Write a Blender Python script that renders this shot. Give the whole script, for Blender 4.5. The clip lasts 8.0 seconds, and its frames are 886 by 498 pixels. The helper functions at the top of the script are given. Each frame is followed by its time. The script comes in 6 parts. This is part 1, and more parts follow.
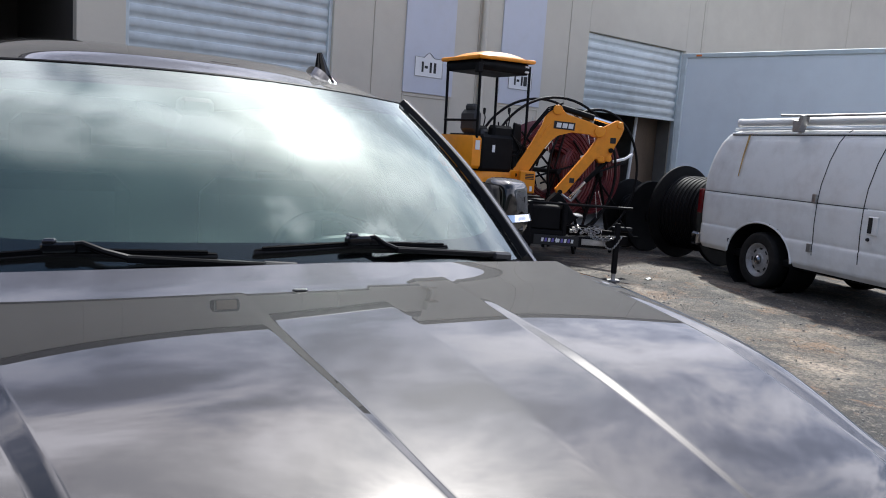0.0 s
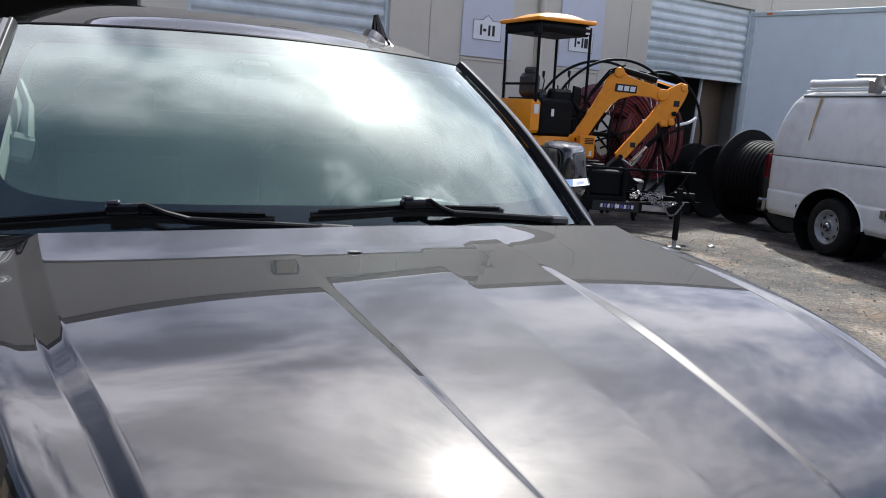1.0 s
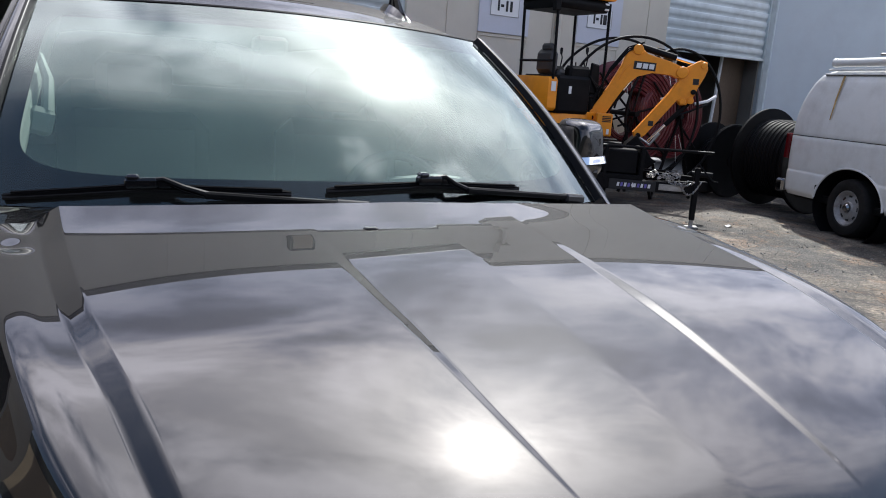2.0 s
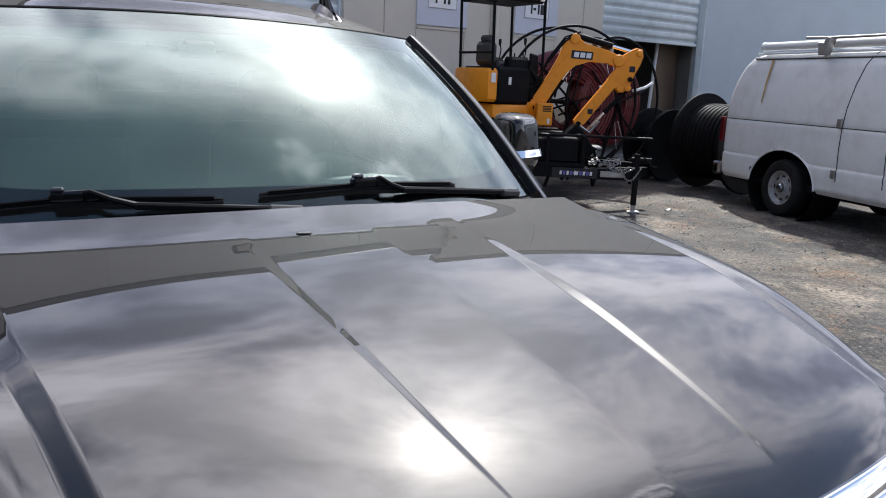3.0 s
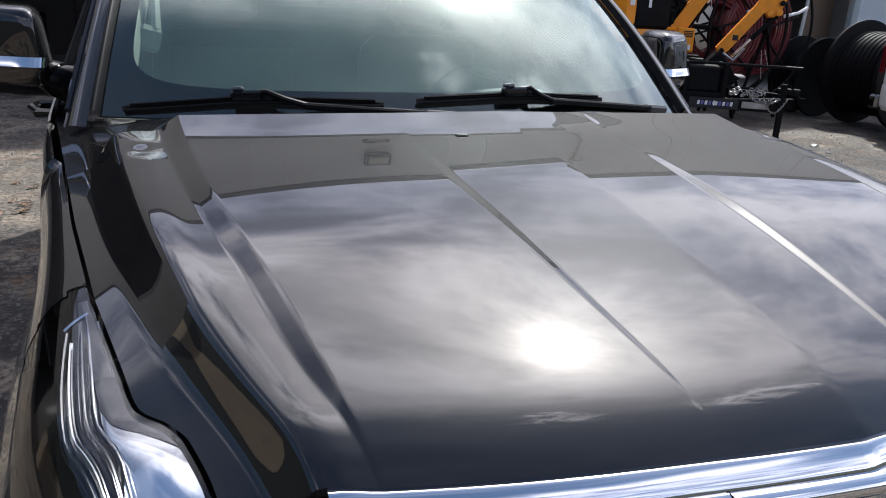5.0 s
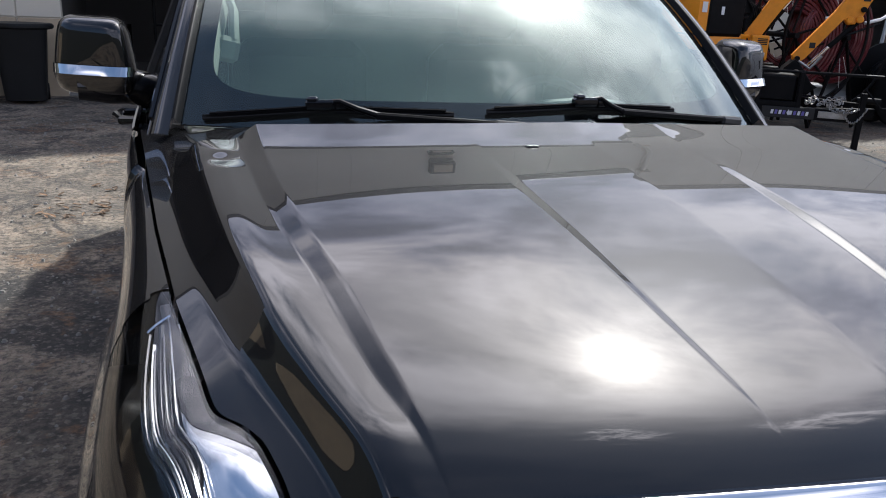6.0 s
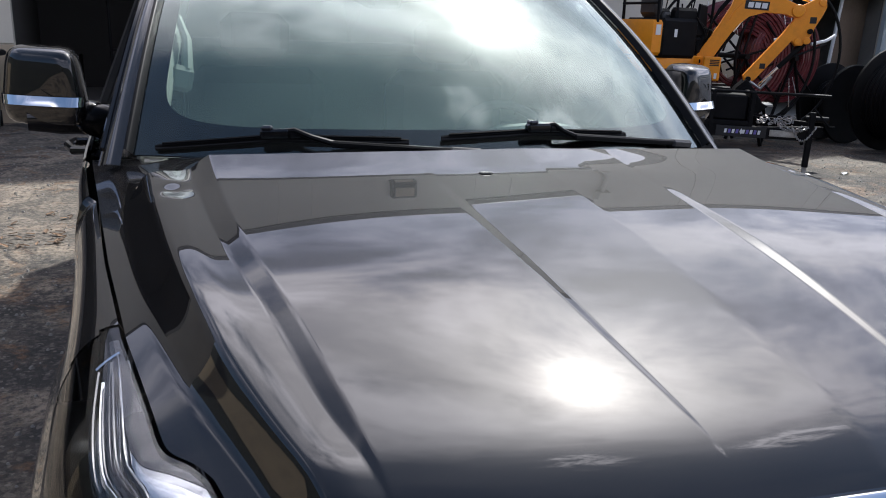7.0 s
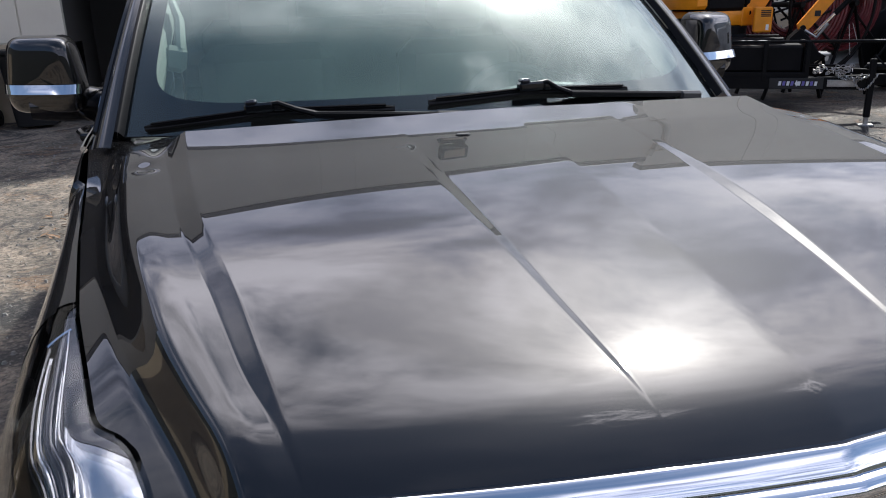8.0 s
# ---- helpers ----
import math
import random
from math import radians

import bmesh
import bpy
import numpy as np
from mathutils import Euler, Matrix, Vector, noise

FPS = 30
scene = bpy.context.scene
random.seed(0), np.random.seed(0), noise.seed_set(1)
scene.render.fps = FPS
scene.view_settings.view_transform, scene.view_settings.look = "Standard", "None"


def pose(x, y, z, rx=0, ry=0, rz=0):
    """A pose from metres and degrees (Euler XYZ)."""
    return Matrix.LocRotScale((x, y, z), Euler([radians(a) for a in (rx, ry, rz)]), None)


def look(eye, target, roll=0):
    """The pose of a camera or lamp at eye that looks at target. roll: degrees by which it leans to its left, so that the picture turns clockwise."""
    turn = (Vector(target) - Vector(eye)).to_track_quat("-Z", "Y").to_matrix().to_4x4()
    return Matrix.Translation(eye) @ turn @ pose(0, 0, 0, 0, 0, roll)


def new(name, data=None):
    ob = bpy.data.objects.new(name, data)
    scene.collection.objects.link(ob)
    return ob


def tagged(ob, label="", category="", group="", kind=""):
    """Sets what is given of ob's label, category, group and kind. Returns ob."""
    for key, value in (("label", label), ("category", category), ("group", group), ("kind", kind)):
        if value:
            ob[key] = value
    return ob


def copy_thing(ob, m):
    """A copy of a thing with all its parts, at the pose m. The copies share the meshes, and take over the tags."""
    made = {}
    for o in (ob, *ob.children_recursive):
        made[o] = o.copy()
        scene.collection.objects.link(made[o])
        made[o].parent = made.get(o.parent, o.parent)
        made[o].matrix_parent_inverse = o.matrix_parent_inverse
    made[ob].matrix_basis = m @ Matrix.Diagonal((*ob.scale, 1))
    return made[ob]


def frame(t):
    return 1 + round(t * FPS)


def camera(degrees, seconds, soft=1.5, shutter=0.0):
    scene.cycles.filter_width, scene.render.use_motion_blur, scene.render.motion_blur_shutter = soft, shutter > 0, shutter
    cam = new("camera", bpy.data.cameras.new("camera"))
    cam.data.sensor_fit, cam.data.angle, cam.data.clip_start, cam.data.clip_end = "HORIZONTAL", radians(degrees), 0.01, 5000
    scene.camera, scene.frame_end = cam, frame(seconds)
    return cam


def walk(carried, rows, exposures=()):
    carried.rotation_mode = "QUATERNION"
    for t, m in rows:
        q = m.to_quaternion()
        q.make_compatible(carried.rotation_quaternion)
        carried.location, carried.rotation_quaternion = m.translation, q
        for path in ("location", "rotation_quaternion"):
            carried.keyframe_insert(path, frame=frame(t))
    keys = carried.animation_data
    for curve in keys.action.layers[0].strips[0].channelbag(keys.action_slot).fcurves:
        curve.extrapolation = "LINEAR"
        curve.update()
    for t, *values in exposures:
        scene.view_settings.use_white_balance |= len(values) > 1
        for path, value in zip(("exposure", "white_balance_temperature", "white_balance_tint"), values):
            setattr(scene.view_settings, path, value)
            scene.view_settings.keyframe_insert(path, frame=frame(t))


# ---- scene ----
import itertools

cam = camera(60.1, 8.0, soft=1.0)
PATH = [
    (0, (-0.683, -0.527, 1.594), (0.387, 1.143, 1.336), 4.0),
    (0.5, (-0.682, -0.516, 1.585), (0.336, 1.179, 1.279), 4.0),
    (1, (-0.672, -0.519, 1.587), (0.267, 1.211, 1.231), 3.7),
    (1.5, (-0.674, -0.532, 1.588), (0.222, 1.214, 1.203), 3.8),
    (2, (-0.676, -0.526, 1.587), (0.226, 1.209, 1.171), 4.1),
    (2.2, (-0.649, -0.521, 1.607), (0.314, 1.184, 1.199), 4.3),
    (3.3, (-0.655, -0.557, 1.605), (0.367, 1.105, 1.164), 2.1),
    (3.5, (-0.656, -0.558, 1.59), (0.362, 1.095, 1.109), 1.9),
    (4, (-0.726, -0.566, 1.564), (0.201, 1.111, 0.992), 3.2),
    (4.5, (-0.724, -0.581, 1.563), (0.141, 1.117, 0.955), 3.3),
    (5, (-0.749, -0.601, 1.569), (-0.025, 1.157, 0.95), 3.0),
    (5.2, (-0.753, -0.599, 1.569), (-0.172, 1.212, 0.949), 2.5),
    (6.3, (-0.766, -0.602, 1.584), (-0.19, 1.217, 0.983), 2.7),
    (6.5, (-0.761, -0.608, 1.589), (-0.157, 1.209, 1.012), 2.8),
    (7, (-0.749, -0.609, 1.592), (-0.084, 1.194, 1.038), 2.4),
    (7.5, (-0.737, -0.616, 1.584), (-0.051, 1.187, 1.056), 2.1),
    (7.6, (-0.733, -0.615, 1.582), (-0.065, 1.191, 1.043), 1.4),
    (7.7, (-0.709, -0.608, 1.577), (-0.075, 1.202, 1.009), 0.9),
    (7.8, (-0.677, -0.611, 1.576), (-0.086, 1.202, 0.973), 0.1),
    (7.9, (-0.635, -0.62, 1.568), (-0.09, 1.203, 0.953), -0.9),
    (8, (-0.584, -0.634, 1.566), (-0.076, 1.199, 0.947), -1.6),
]

EXPOSURES = [(0, 0.58, 5900, 8), (8, 0.58, 5900, 8)]
walk(cam, [(t, look(eye, aim, roll)) for t, eye, aim, roll in PATH], EXPOSURES)

# ---------------------------------------------------------------- light
SUN_WAY = Vector((0.575, 0.620, 1.0)).normalized()
lamp = bpy.data.lights.new("sun", "SUN")
lamp.energy, lamp.angle, lamp.color = 3.9, radians(1.7), (1.0, 0.94, 0.84)
sun = new("sun", lamp)
sun.matrix_world = look(SUN_WAY * 60, (0, 0, 0))

world = bpy.data.worlds.new("sky")
scene.world = world
world.use_nodes = True
wt = world.node_tree
wt.nodes.clear()


def wmath(op, a, b=None, clamp=False):
    n = wt.nodes.new("ShaderNodeMath")
    n.operation, n.use_clamp = op, clamp
    for i, v in enumerate((a, b)):
        if v is None:
            continue
        if isinstance(v, (int, float)):
            n.inputs[i].default_value = v
        else:
            wt.links.new(v, n.inputs[i])
    return n.outputs[0]


sky = wt.nodes.new("ShaderNodeTexSky")
sky.sky_type, sky.sun_disc = "NISHITA", False
sky.sun_elevation = math.asin(SUN_WAY.z)
sky.sun_rotation = math.atan2(SUN_WAY.x, SUN_WAY.y)
sky.air_density, sky.dust_density, sky.ozone_density = 1.0, 1.2, 0.5
coord = wt.nodes.new("ShaderNodeTexCoord")
sep = wt.nodes.new("ShaderNodeSeparateXYZ")
wt.links.new(coord.outputs["Generated"], sep.inputs[0])
# clouds lie on a flat layer: project the way on it
hz = wmath("MAXIMUM", wmath("ADD", sep.outputs[2], 0.16), 0.05)
flat = wt.nodes.new("ShaderNodeCombineXYZ")
wt.links.new(wmath("DIVIDE", sep.outputs[0], hz), flat.inputs[0])
wt.links.new(wmath("DIVIDE", sep.outputs[1], hz), flat.inputs[1])


def wnoise(scale, detail, rough, distort=0.0, shift=0.0):
    n = wt.nodes.new("ShaderNodeTexNoise")
    n.inputs["Scale"].default_value, n.inputs["Detail"].default_value = scale, detail
    n.inputs["Roughness"].default_value, n.inputs["Distortion"].default_value = rough, distort
    m = wt.nodes.new("ShaderNodeMapping")
    m.inputs["Location"].default_value = (shift, shift * 0.7, shift * 0.3)
    m.inputs["Rotation"].default_value = (0, 0, 0.5)
    m.inputs["Scale"].default_value = (1.0, 1.45, 1.0)
    wt.links.new(flat.outputs[0], m.inputs[0])
    wt.links.new(m.outputs[0], n.inputs["Vector"])
    return n.outputs["Fac"]


def wrange(v, a, b, c, d):
    n = wt.nodes.new("ShaderNodeMapRange")
    n.interpolation_type = "SMOOTHSTEP"
    wt.links.new(v, n.inputs[0])
    for i, x in enumerate((a, b, c, d)):
        n.inputs[i + 1].default_value = x
    return n.outputs[0]


# overhead the sky is clear behind the viewer and towards the west, cloudy lower down; the layer frays out gradually
edge = wmath("ADD", wmath("ADD", sep.outputs[1], wmath("MULTIPLY", wmath("SUBTRACT", sep.outputs[0], 0.3), 0.20)), wmath("MULTIPLY", wmath("SUBTRACT", wnoise(2.3, 7, 0.6, 0.4, 6.3), 0.5), 0.30))
cloudy = wmath("MULTIPLY", wrange(edge, 0.07, 0.46, 0.0, 1.0), wrange(sep.outputs[0], -0.52, -0.28, 0.0, 1.0))
high = wmath("MAXIMUM", wrange(sep.outputs[2], 0.58, 0.70, 0.0, 1.0), wmath("MULTIPLY", wrange(sep.outputs[0], 0.45, 0.65, 0.0, 1.0), wrange(sep.outputs[2], 0.34, 0.48, 0.0, 1.0)))
gap = wmath("MAXIMUM", wmath("MULTIPLY", high, wmath("SUBTRACT", 1.0, cloudy)), wrange(sep.outputs[0], -0.84, -0.64, 1.0, 0.0))


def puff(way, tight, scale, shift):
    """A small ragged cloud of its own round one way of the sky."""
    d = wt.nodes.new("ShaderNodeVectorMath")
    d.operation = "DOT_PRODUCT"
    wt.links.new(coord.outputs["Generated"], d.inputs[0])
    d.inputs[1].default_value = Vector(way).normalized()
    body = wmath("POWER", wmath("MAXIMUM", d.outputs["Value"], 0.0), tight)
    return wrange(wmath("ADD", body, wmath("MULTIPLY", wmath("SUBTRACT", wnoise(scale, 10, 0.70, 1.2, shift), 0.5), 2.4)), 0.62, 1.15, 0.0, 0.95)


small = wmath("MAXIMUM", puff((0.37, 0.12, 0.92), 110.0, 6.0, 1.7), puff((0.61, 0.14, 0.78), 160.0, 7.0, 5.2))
cover = wrange(wmath("ADD", wnoise(2.0, 9, 0.58, 0.3, 3.1), wmath("ADD", wmath("MULTIPLY", wmath("SUBTRACT", 0.80, sep.outputs[2]), 0.22), wmath("MULTIPLY", cloudy, 0.10))), 0.36, 0.54, 0.05, 1.0)
cover = wmath("MULTIPLY", cover, wmath("SUBTRACT", 1.0, wmath("MULTIPLY", gap, 0.94)))
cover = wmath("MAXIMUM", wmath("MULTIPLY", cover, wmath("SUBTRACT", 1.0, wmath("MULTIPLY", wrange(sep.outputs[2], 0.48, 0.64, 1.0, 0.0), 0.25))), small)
shade = wrange(wnoise(2.6, 10, 0.60, 0.3, 8.7), 0.34, 0.66, 0.34, 1.34)
# the layer thins out high in the north-west and lets more light through
thin = wmath("MULTIPLY", wrange(sep.outputs[2], 0.60, 0.78, 0.0, 1.0), wrange(sep.outputs[0], 0.18, 0.55, 1.0, 0.0))
shade = wmath("ADD", shade, wmath("MULTIPLY", wmath("MULTIPLY", thin, cloudy), 0.6))
# lower down the layer is thinner and bluer
low = wmath("MULTIPLY", wrange(sep.outputs[2], 0.50, 0.72, 1.0, 0.0), wrange(sep.outputs[0], 0.45, 0.70, 1.0, 0.10))
shade = wmath("MULTIPLY", shade, wmath("SUBTRACT", 1.0, wmath("MULTIPLY", low, 0.46)))
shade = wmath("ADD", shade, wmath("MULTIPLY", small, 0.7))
dot = wt.nodes.new("ShaderNodeVectorMath")
dot.operation = "DOT_PRODUCT"
wt.links.new(coord.outputs["Generated"], dot.inputs[0])
dot.inputs[1].default_value = SUN_WAY
near = wmath("MAXIMUM", dot.outputs["Value"], 0.0)
# thin cloud scatters the sun's light round it
glow = wmath("ADD", wmath("MULTIPLY", wmath("POWER", near, 700.0), 120.0),
             wmath("ADD", wmath("MULTIPLY", wmath("POWER", near, 90.0), 24.0), wmath("MULTIPLY", wmath("POWER", near, 22.0), 9.0)))


def scaled(colour, amount):
    n = wt.nodes.new("ShaderNodeVectorMath")
    n.operation = "SCALE"
    if isinstance(colour, tuple):
        n.inputs[0].default_value = colour
    else:
        wt.links.new(colour, n.inputs[0])
    wt.links.new(amount, n.inputs["Scale"])
    return n.outputs[0]


# thin bright cloud is warm, thick shaded cloud blue-grey
hue = wt.nodes.new("ShaderNodeMix")
hue.data_type = "RGBA"
hue.inputs[6].default_value = (0.89, 0.87, 1.07, 1)
hue.inputs[7].default_value = (1.0, 0.91, 0.925, 1)
wt.links.new(wrange(shade, 0.3, 1.1, 0.0, 1.0), hue.inputs[0])
tint = wt.nodes.new("ShaderNodeVectorMath")
tint.operation = "ADD"
wt.links.new(scaled(hue.outputs[2], wmath("MULTIPLY", shade, 17.2)), tint.inputs[0])
wt.links.new(scaled((1.0, 0.885, 0.75), wmath("MULTIPLY", wmath("ADD", wmath("MULTIPLY", shade, 0.6), 0.4), glow)), tint.inputs[1])
both = wt.nodes.new("ShaderNodeMix")
both.data_type = "RGBA"
wt.links.new(wmath("MULTIPLY", cover, 0.93), both.inputs[0])
wt.links.new(sky.outputs[0], both.inputs[6])
wt.links.new(tint.outputs[0], both.inputs[7])
back = wt.nodes.new("ShaderNodeBackground")
back.inputs[1].default_value = 0.10
wt.links.new(both.outputs[2], back.inputs[0])
wout = wt.nodes.new("ShaderNodeOutputWorld")
wt.links.new(back.outputs[0], wout.inputs[0])


# ---------------------------------------------------------------- materials
def material(name, col, rough=0.5, metal=0.0, coat=0.0, vary=0.15, scale=3.0, fine=60.0, bump=0.0, bumpscale=None,
             dirt=None, dirtamount=0.0, dirtscale=1.2, roughvary=0.1, coatrough=0.03, emit=0.0, stretch=(1, 1, 1), each=0.0, spec=0.5):
    """Principled surface with colour varied at two scales, optional dirt and relief."""
    m = bpy.data.materials.new(name)
    m.use_nodes = True
    nt = m.node_tree
    p = nt.nodes["Principled BSDF"]
    p.inputs["Metallic"].default_value = metal
    p.inputs["Specular IOR Level"].default_value = spec
    p.inputs["Coat Weight"].default_value, p.inputs["Coat Roughness"].default_value = coat, coatrough
    tc = nt.nodes.new("ShaderNodeTexCoord")
    mp = nt.nodes.new("ShaderNodeMapping")
    mp.inputs["Scale"].default_value = stretch
    nt.links.new(tc.outputs["Object"], mp.inputs[0])

    def tex(sc, detail=5):
        n = nt.nodes.new("ShaderNodeTexNoise")
        n.inputs["Scale"].default_value, n.inputs["Detail"].default_value, n.inputs["Roughness"].default_value = sc, detail, 0.6
        nt.links.new(mp.outputs[0], n.inputs["Vector"])
        return n.outputs["Fac"]

    def rng(v, a, b, c, d):
        n = nt.nodes.new("ShaderNodeMapRange")
        nt.links.new(v, n.inputs[0])
        for i, x in enumerate((a, b, c, d)):
            n.inputs[i + 1].default_value = x
        return n.outputs[0]

    def mul(a, b):
        n = nt.nodes.new("ShaderNodeMath")
        n.operation = "MULTIPLY"
        nt.links.new(a, n.inputs[0])
        nt.links.new(b, n.inputs[1])
        return n.outputs[0]

    big, small = tex(scale), tex(fine, 3)
    f = mul(rng(big, 0.3, 0.7, 1 - vary, 1 + vary), rng(small, 0.3, 0.7, 1 - vary * 0.6, 1 + vary * 0.6))
    if each:
        oi = nt.nodes.new("ShaderNodeObjectInfo")
        f = mul(f, rng(oi.outputs["Random"], 0, 1, 1 - each, 1 + each))
    sc = nt.nodes.new("ShaderNodeVectorMath")
    sc.operation = "SCALE"
    sc.inputs[0].default_value = col
    nt.links.new(f, sc.inputs["Scale"])
    out = sc.outputs[0]
    if dirt:
        mx = nt.nodes.new("ShaderNodeMix")
        mx.data_type = "RGBA"
        nt.links.new(rng(mul(tex(dirtscale, 8), tex(dirtscale * 5, 8)), 0.2, 0.38, 0, dirtamount), mx.inputs[0])
        nt.links.new(out, mx.inputs[6])
        mx.inputs[7].default_value = (*dirt, 1)
        out = mx.outputs[2]
    nt.links.new(out, p.inputs["Base Color"])
    nt.links.new(rng(big, 0.3, 0.7, max(rough - roughvary * rough, 0.0), min(rough + roughvary * rough, 1)), p.inputs["Roughness"])
    if bump:
        b = nt.nodes.new("ShaderNodeBump")
        b.inputs["Strength"].default_value, b.inputs["Distance"].default_value = 1.0, bump
        nt.links.new(tex(bumpscale or fine, 6), b.inputs["Height"])
        nt.links.new(b.outputs[0], p.inputs["Normal"])
    if emit:
        p.inputs["Emission Color"].default_value, p.inputs["Emission Strength"].default_value = (*col, 1), emit
    return m


def glass(name, tint_col, gain=1.6, ior=1.5, haze=0.0, haze_col=(0.5, 0.5, 0.5)):
    """A thin pane: clear, with mirror gloss that grows at a slant."""
    m = bpy.data.materials.new(name)
    m.use_nodes = True
    nt = m.node_tree
    nt.nodes.remove(nt.nodes["Principled BSDF"])
    clear = nt.nodes.new("ShaderNodeBsdfTransparent")
    clear.inputs[0].default_value = (*tint_col, 1)
    gloss = nt.nodes.new("ShaderNodeBsdfGlossy")
    gloss.inputs[0].default_value = (1, 1, 1, 1) if gain < 2 else (0.74, 0.83, 0.80, 1)
    gloss.inputs["Roughness"].default_value = 0.012 if gain < 2 else 0.075
    fres = nt.nodes.new("ShaderNodeFresnel")
    fres.inputs[0].default_value = ior
    k = nt.nodes.new("ShaderNodeMath")
    k.operation, k.use_clamp = "MULTIPLY", True
    k.inputs[1].default_value = gain
    nt.links.new(fres.outputs[0], k.inputs[0])
    mx = nt.nodes.new("ShaderNodeMixShader")
    nt.links.new(k.outputs[0], mx.inputs[0])
    nt.links.new(clear.outputs[0], mx.inputs[1])
    nt.links.new(gloss.outputs[0], mx.inputs[2])
    last = mx.outputs[0]
    # a matt film paints haze over what lies behind the pane
    if haze:
        tc = nt.nodes.new("ShaderNodeTexCoord")
        n = nt.nodes.new("ShaderNodeTexNoise")
        n.inputs["Scale"].default_value, n.inputs["Detail"].default_value = 2.5, 2
        nt.links.new(tc.outputs["Object"], n.inputs["Vector"])
        r = nt.nodes.new("ShaderNodeMapRange")
        for i, v in enumerate((0.3, 0.7, haze * 0.6, haze * 1.4)):
            r.inputs[i + 1].default_value = v
        nt.links.new(n.outputs["Fac"], r.inputs[0])
        film = nt.nodes.new("ShaderNodeBsdfDiffuse")
        film.inputs[0].default_value = (*haze_col, 1)
        m2 = nt.nodes.new("ShaderNodeMixShader")
        nt.links.new(r.outputs[0], m2.inputs[0])
        nt.links.new(last, m2.inputs[1])
        nt.links.new(film.outputs[0], m2.inputs[2])
        last = m2.outputs[0]
    nt.links.new(last, nt.nodes["Material Output"].inputs[0])
    return m


PAINT = material("black_metallic_paint", (0.0062, 0.0060, 0.0066), 0.42, 0.10, 1.0, vary=0.05, scale=1.5, fine=1500, coatrough=0.006, roughvary=0.05, spec=0.05)
PAINT.node_tree.nodes["Principled BSDF"].inputs["Coat IOR"].default_value = 1.57
CHROME = material("chrome", (0.82, 0.83, 0.85), 0.04, 1.0, vary=0.02, roughvary=0.4, scale=12)
CHROME_DARK = material("smoked_chrome", (0.30, 0.30, 0.31), 0.10, 1.0, vary=0.04)
LAMP_SILVER = material("silvered_lamp_plastic", (0.50, 0.52, 0.52), 0.14, 1.0, vary=0.25, scale=14, fine=90)
SMOKED = material("smoked_lamp_trim", (0.06, 0.06, 0.07), 0.22, 0.6, vary=0.04)
PLASTIC = material("black_trim_plastic", (0.014, 0.014, 0.015), 0.42, vary=0.2, scale=8, bump=0.0004, bumpscale=900)
WIPER_BLACK = material("matt_black_rubber", (0.004, 0.004, 0.0045), 0.42, vary=0.15, spec=0.12)
GLOSS_BLACK = material("gloss_black", (0.008, 0.008, 0.009), 0.08, vary=0.05)
RUBBER = material("tyre_rubber", (0.012, 0.012, 0.012), 0.75, vary=0.25, scale=6, dirt=(0.05, 0.045, 0.04), dirtamount=0.3, spec=0.2)
GLASS = glass("clear_glass", (0.86, 0.94, 0.91), 2.0)
# pale green haze of the windscreen is put into this pane's film
INNER_PLY = glass("painted_haze_glass", (0.88, 0.95, 0.92), 0.0, haze=0.180, haze_col=(0.435, 0.575, 0.52))
SHADE_BAND = glass("violet_shade_band", (0.42, 0.36, 0.44), 0.0, haze=0.11, haze_col=(0.40, 0.345, 0.40))
PRIVACY = material("dark_privacy_glass", (0.006, 0.006, 0.006), 0.05, vary=0.05)
GLASS_DARK = glass("tinted_glass", (0.03, 0.035, 0.035))
LENS = glass("lamp_lens", (0.97, 0.98, 0.99), 0.7)
TRIM_LIGHT = material("pale_grey_trim", (0.30, 0.33, 0.30), 0.6, vary=0.06)
# greenish lift in this trim colour imitates haze behind the windscreen
TRIM_DARK = material("dark_interior_trim", (0.085, 0.105, 0.098), 0.6, vary=0.15, bump=0.0004, bumpscale=500)
LEATHER = material("dark_leather", (0.035, 0.035, 0.036), 0.5, vary=0.15, bump=0.0006, bumpscale=300)
STUCCO = material("cream_painted_stucco", (0.63, 0.585, 0.485), 0.85, vary=0.05, scale=0.7, fine=70, bump=0.003, bumpscale=120, dirt=(0.55, 0.50, 0.41), dirtamount=0.4, dirtscale=0.5)
COPING = material("brown_metal_coping", (0.055, 0.047, 0.042), 0.55, vary=0.2, scale=1.5, fine=30)
STUCCO_TAN = material("tan_painted_stucco", (0.42, 0.34, 0.235), 0.85, vary=0.06, scale=0.9, fine=70, bump=0.003, bumpscale=120, dirt=(0.24, 0.20, 0.15), dirtamount=0.4, dirtscale=0.6)
WHITE_BOARD = material("white_painted_board", (0.60, 0.615, 0.67), 0.6, vary=0.03, scale=1.5, dirt=(0.5, 0.5, 0.48), dirtamount=0.25)
SHUTTER = material("galvanised_shutter", (0.60, 0.66, 0.67), 0.42, 0.25, vary=0.06, scale=1.2, fine=40, dirt=(0.33, 0.36, 0.36), dirtamount=0.35, dirtscale=1.0)
WHEEL_STEEL = material("painted_wheel_steel", (0.36, 0.355, 0.35), 0.55, 0.2, vary=0.15, scale=9, dirt=(0.12, 0.08, 0.05), dirtamount=0.5, dirtscale=5)
STEEL = material("worn_steel", (0.42, 0.42, 0.41), 0.4, 0.8, vary=0.2, scale=9, dirt=(0.16, 0.10, 0.06), dirtamount=0.4)
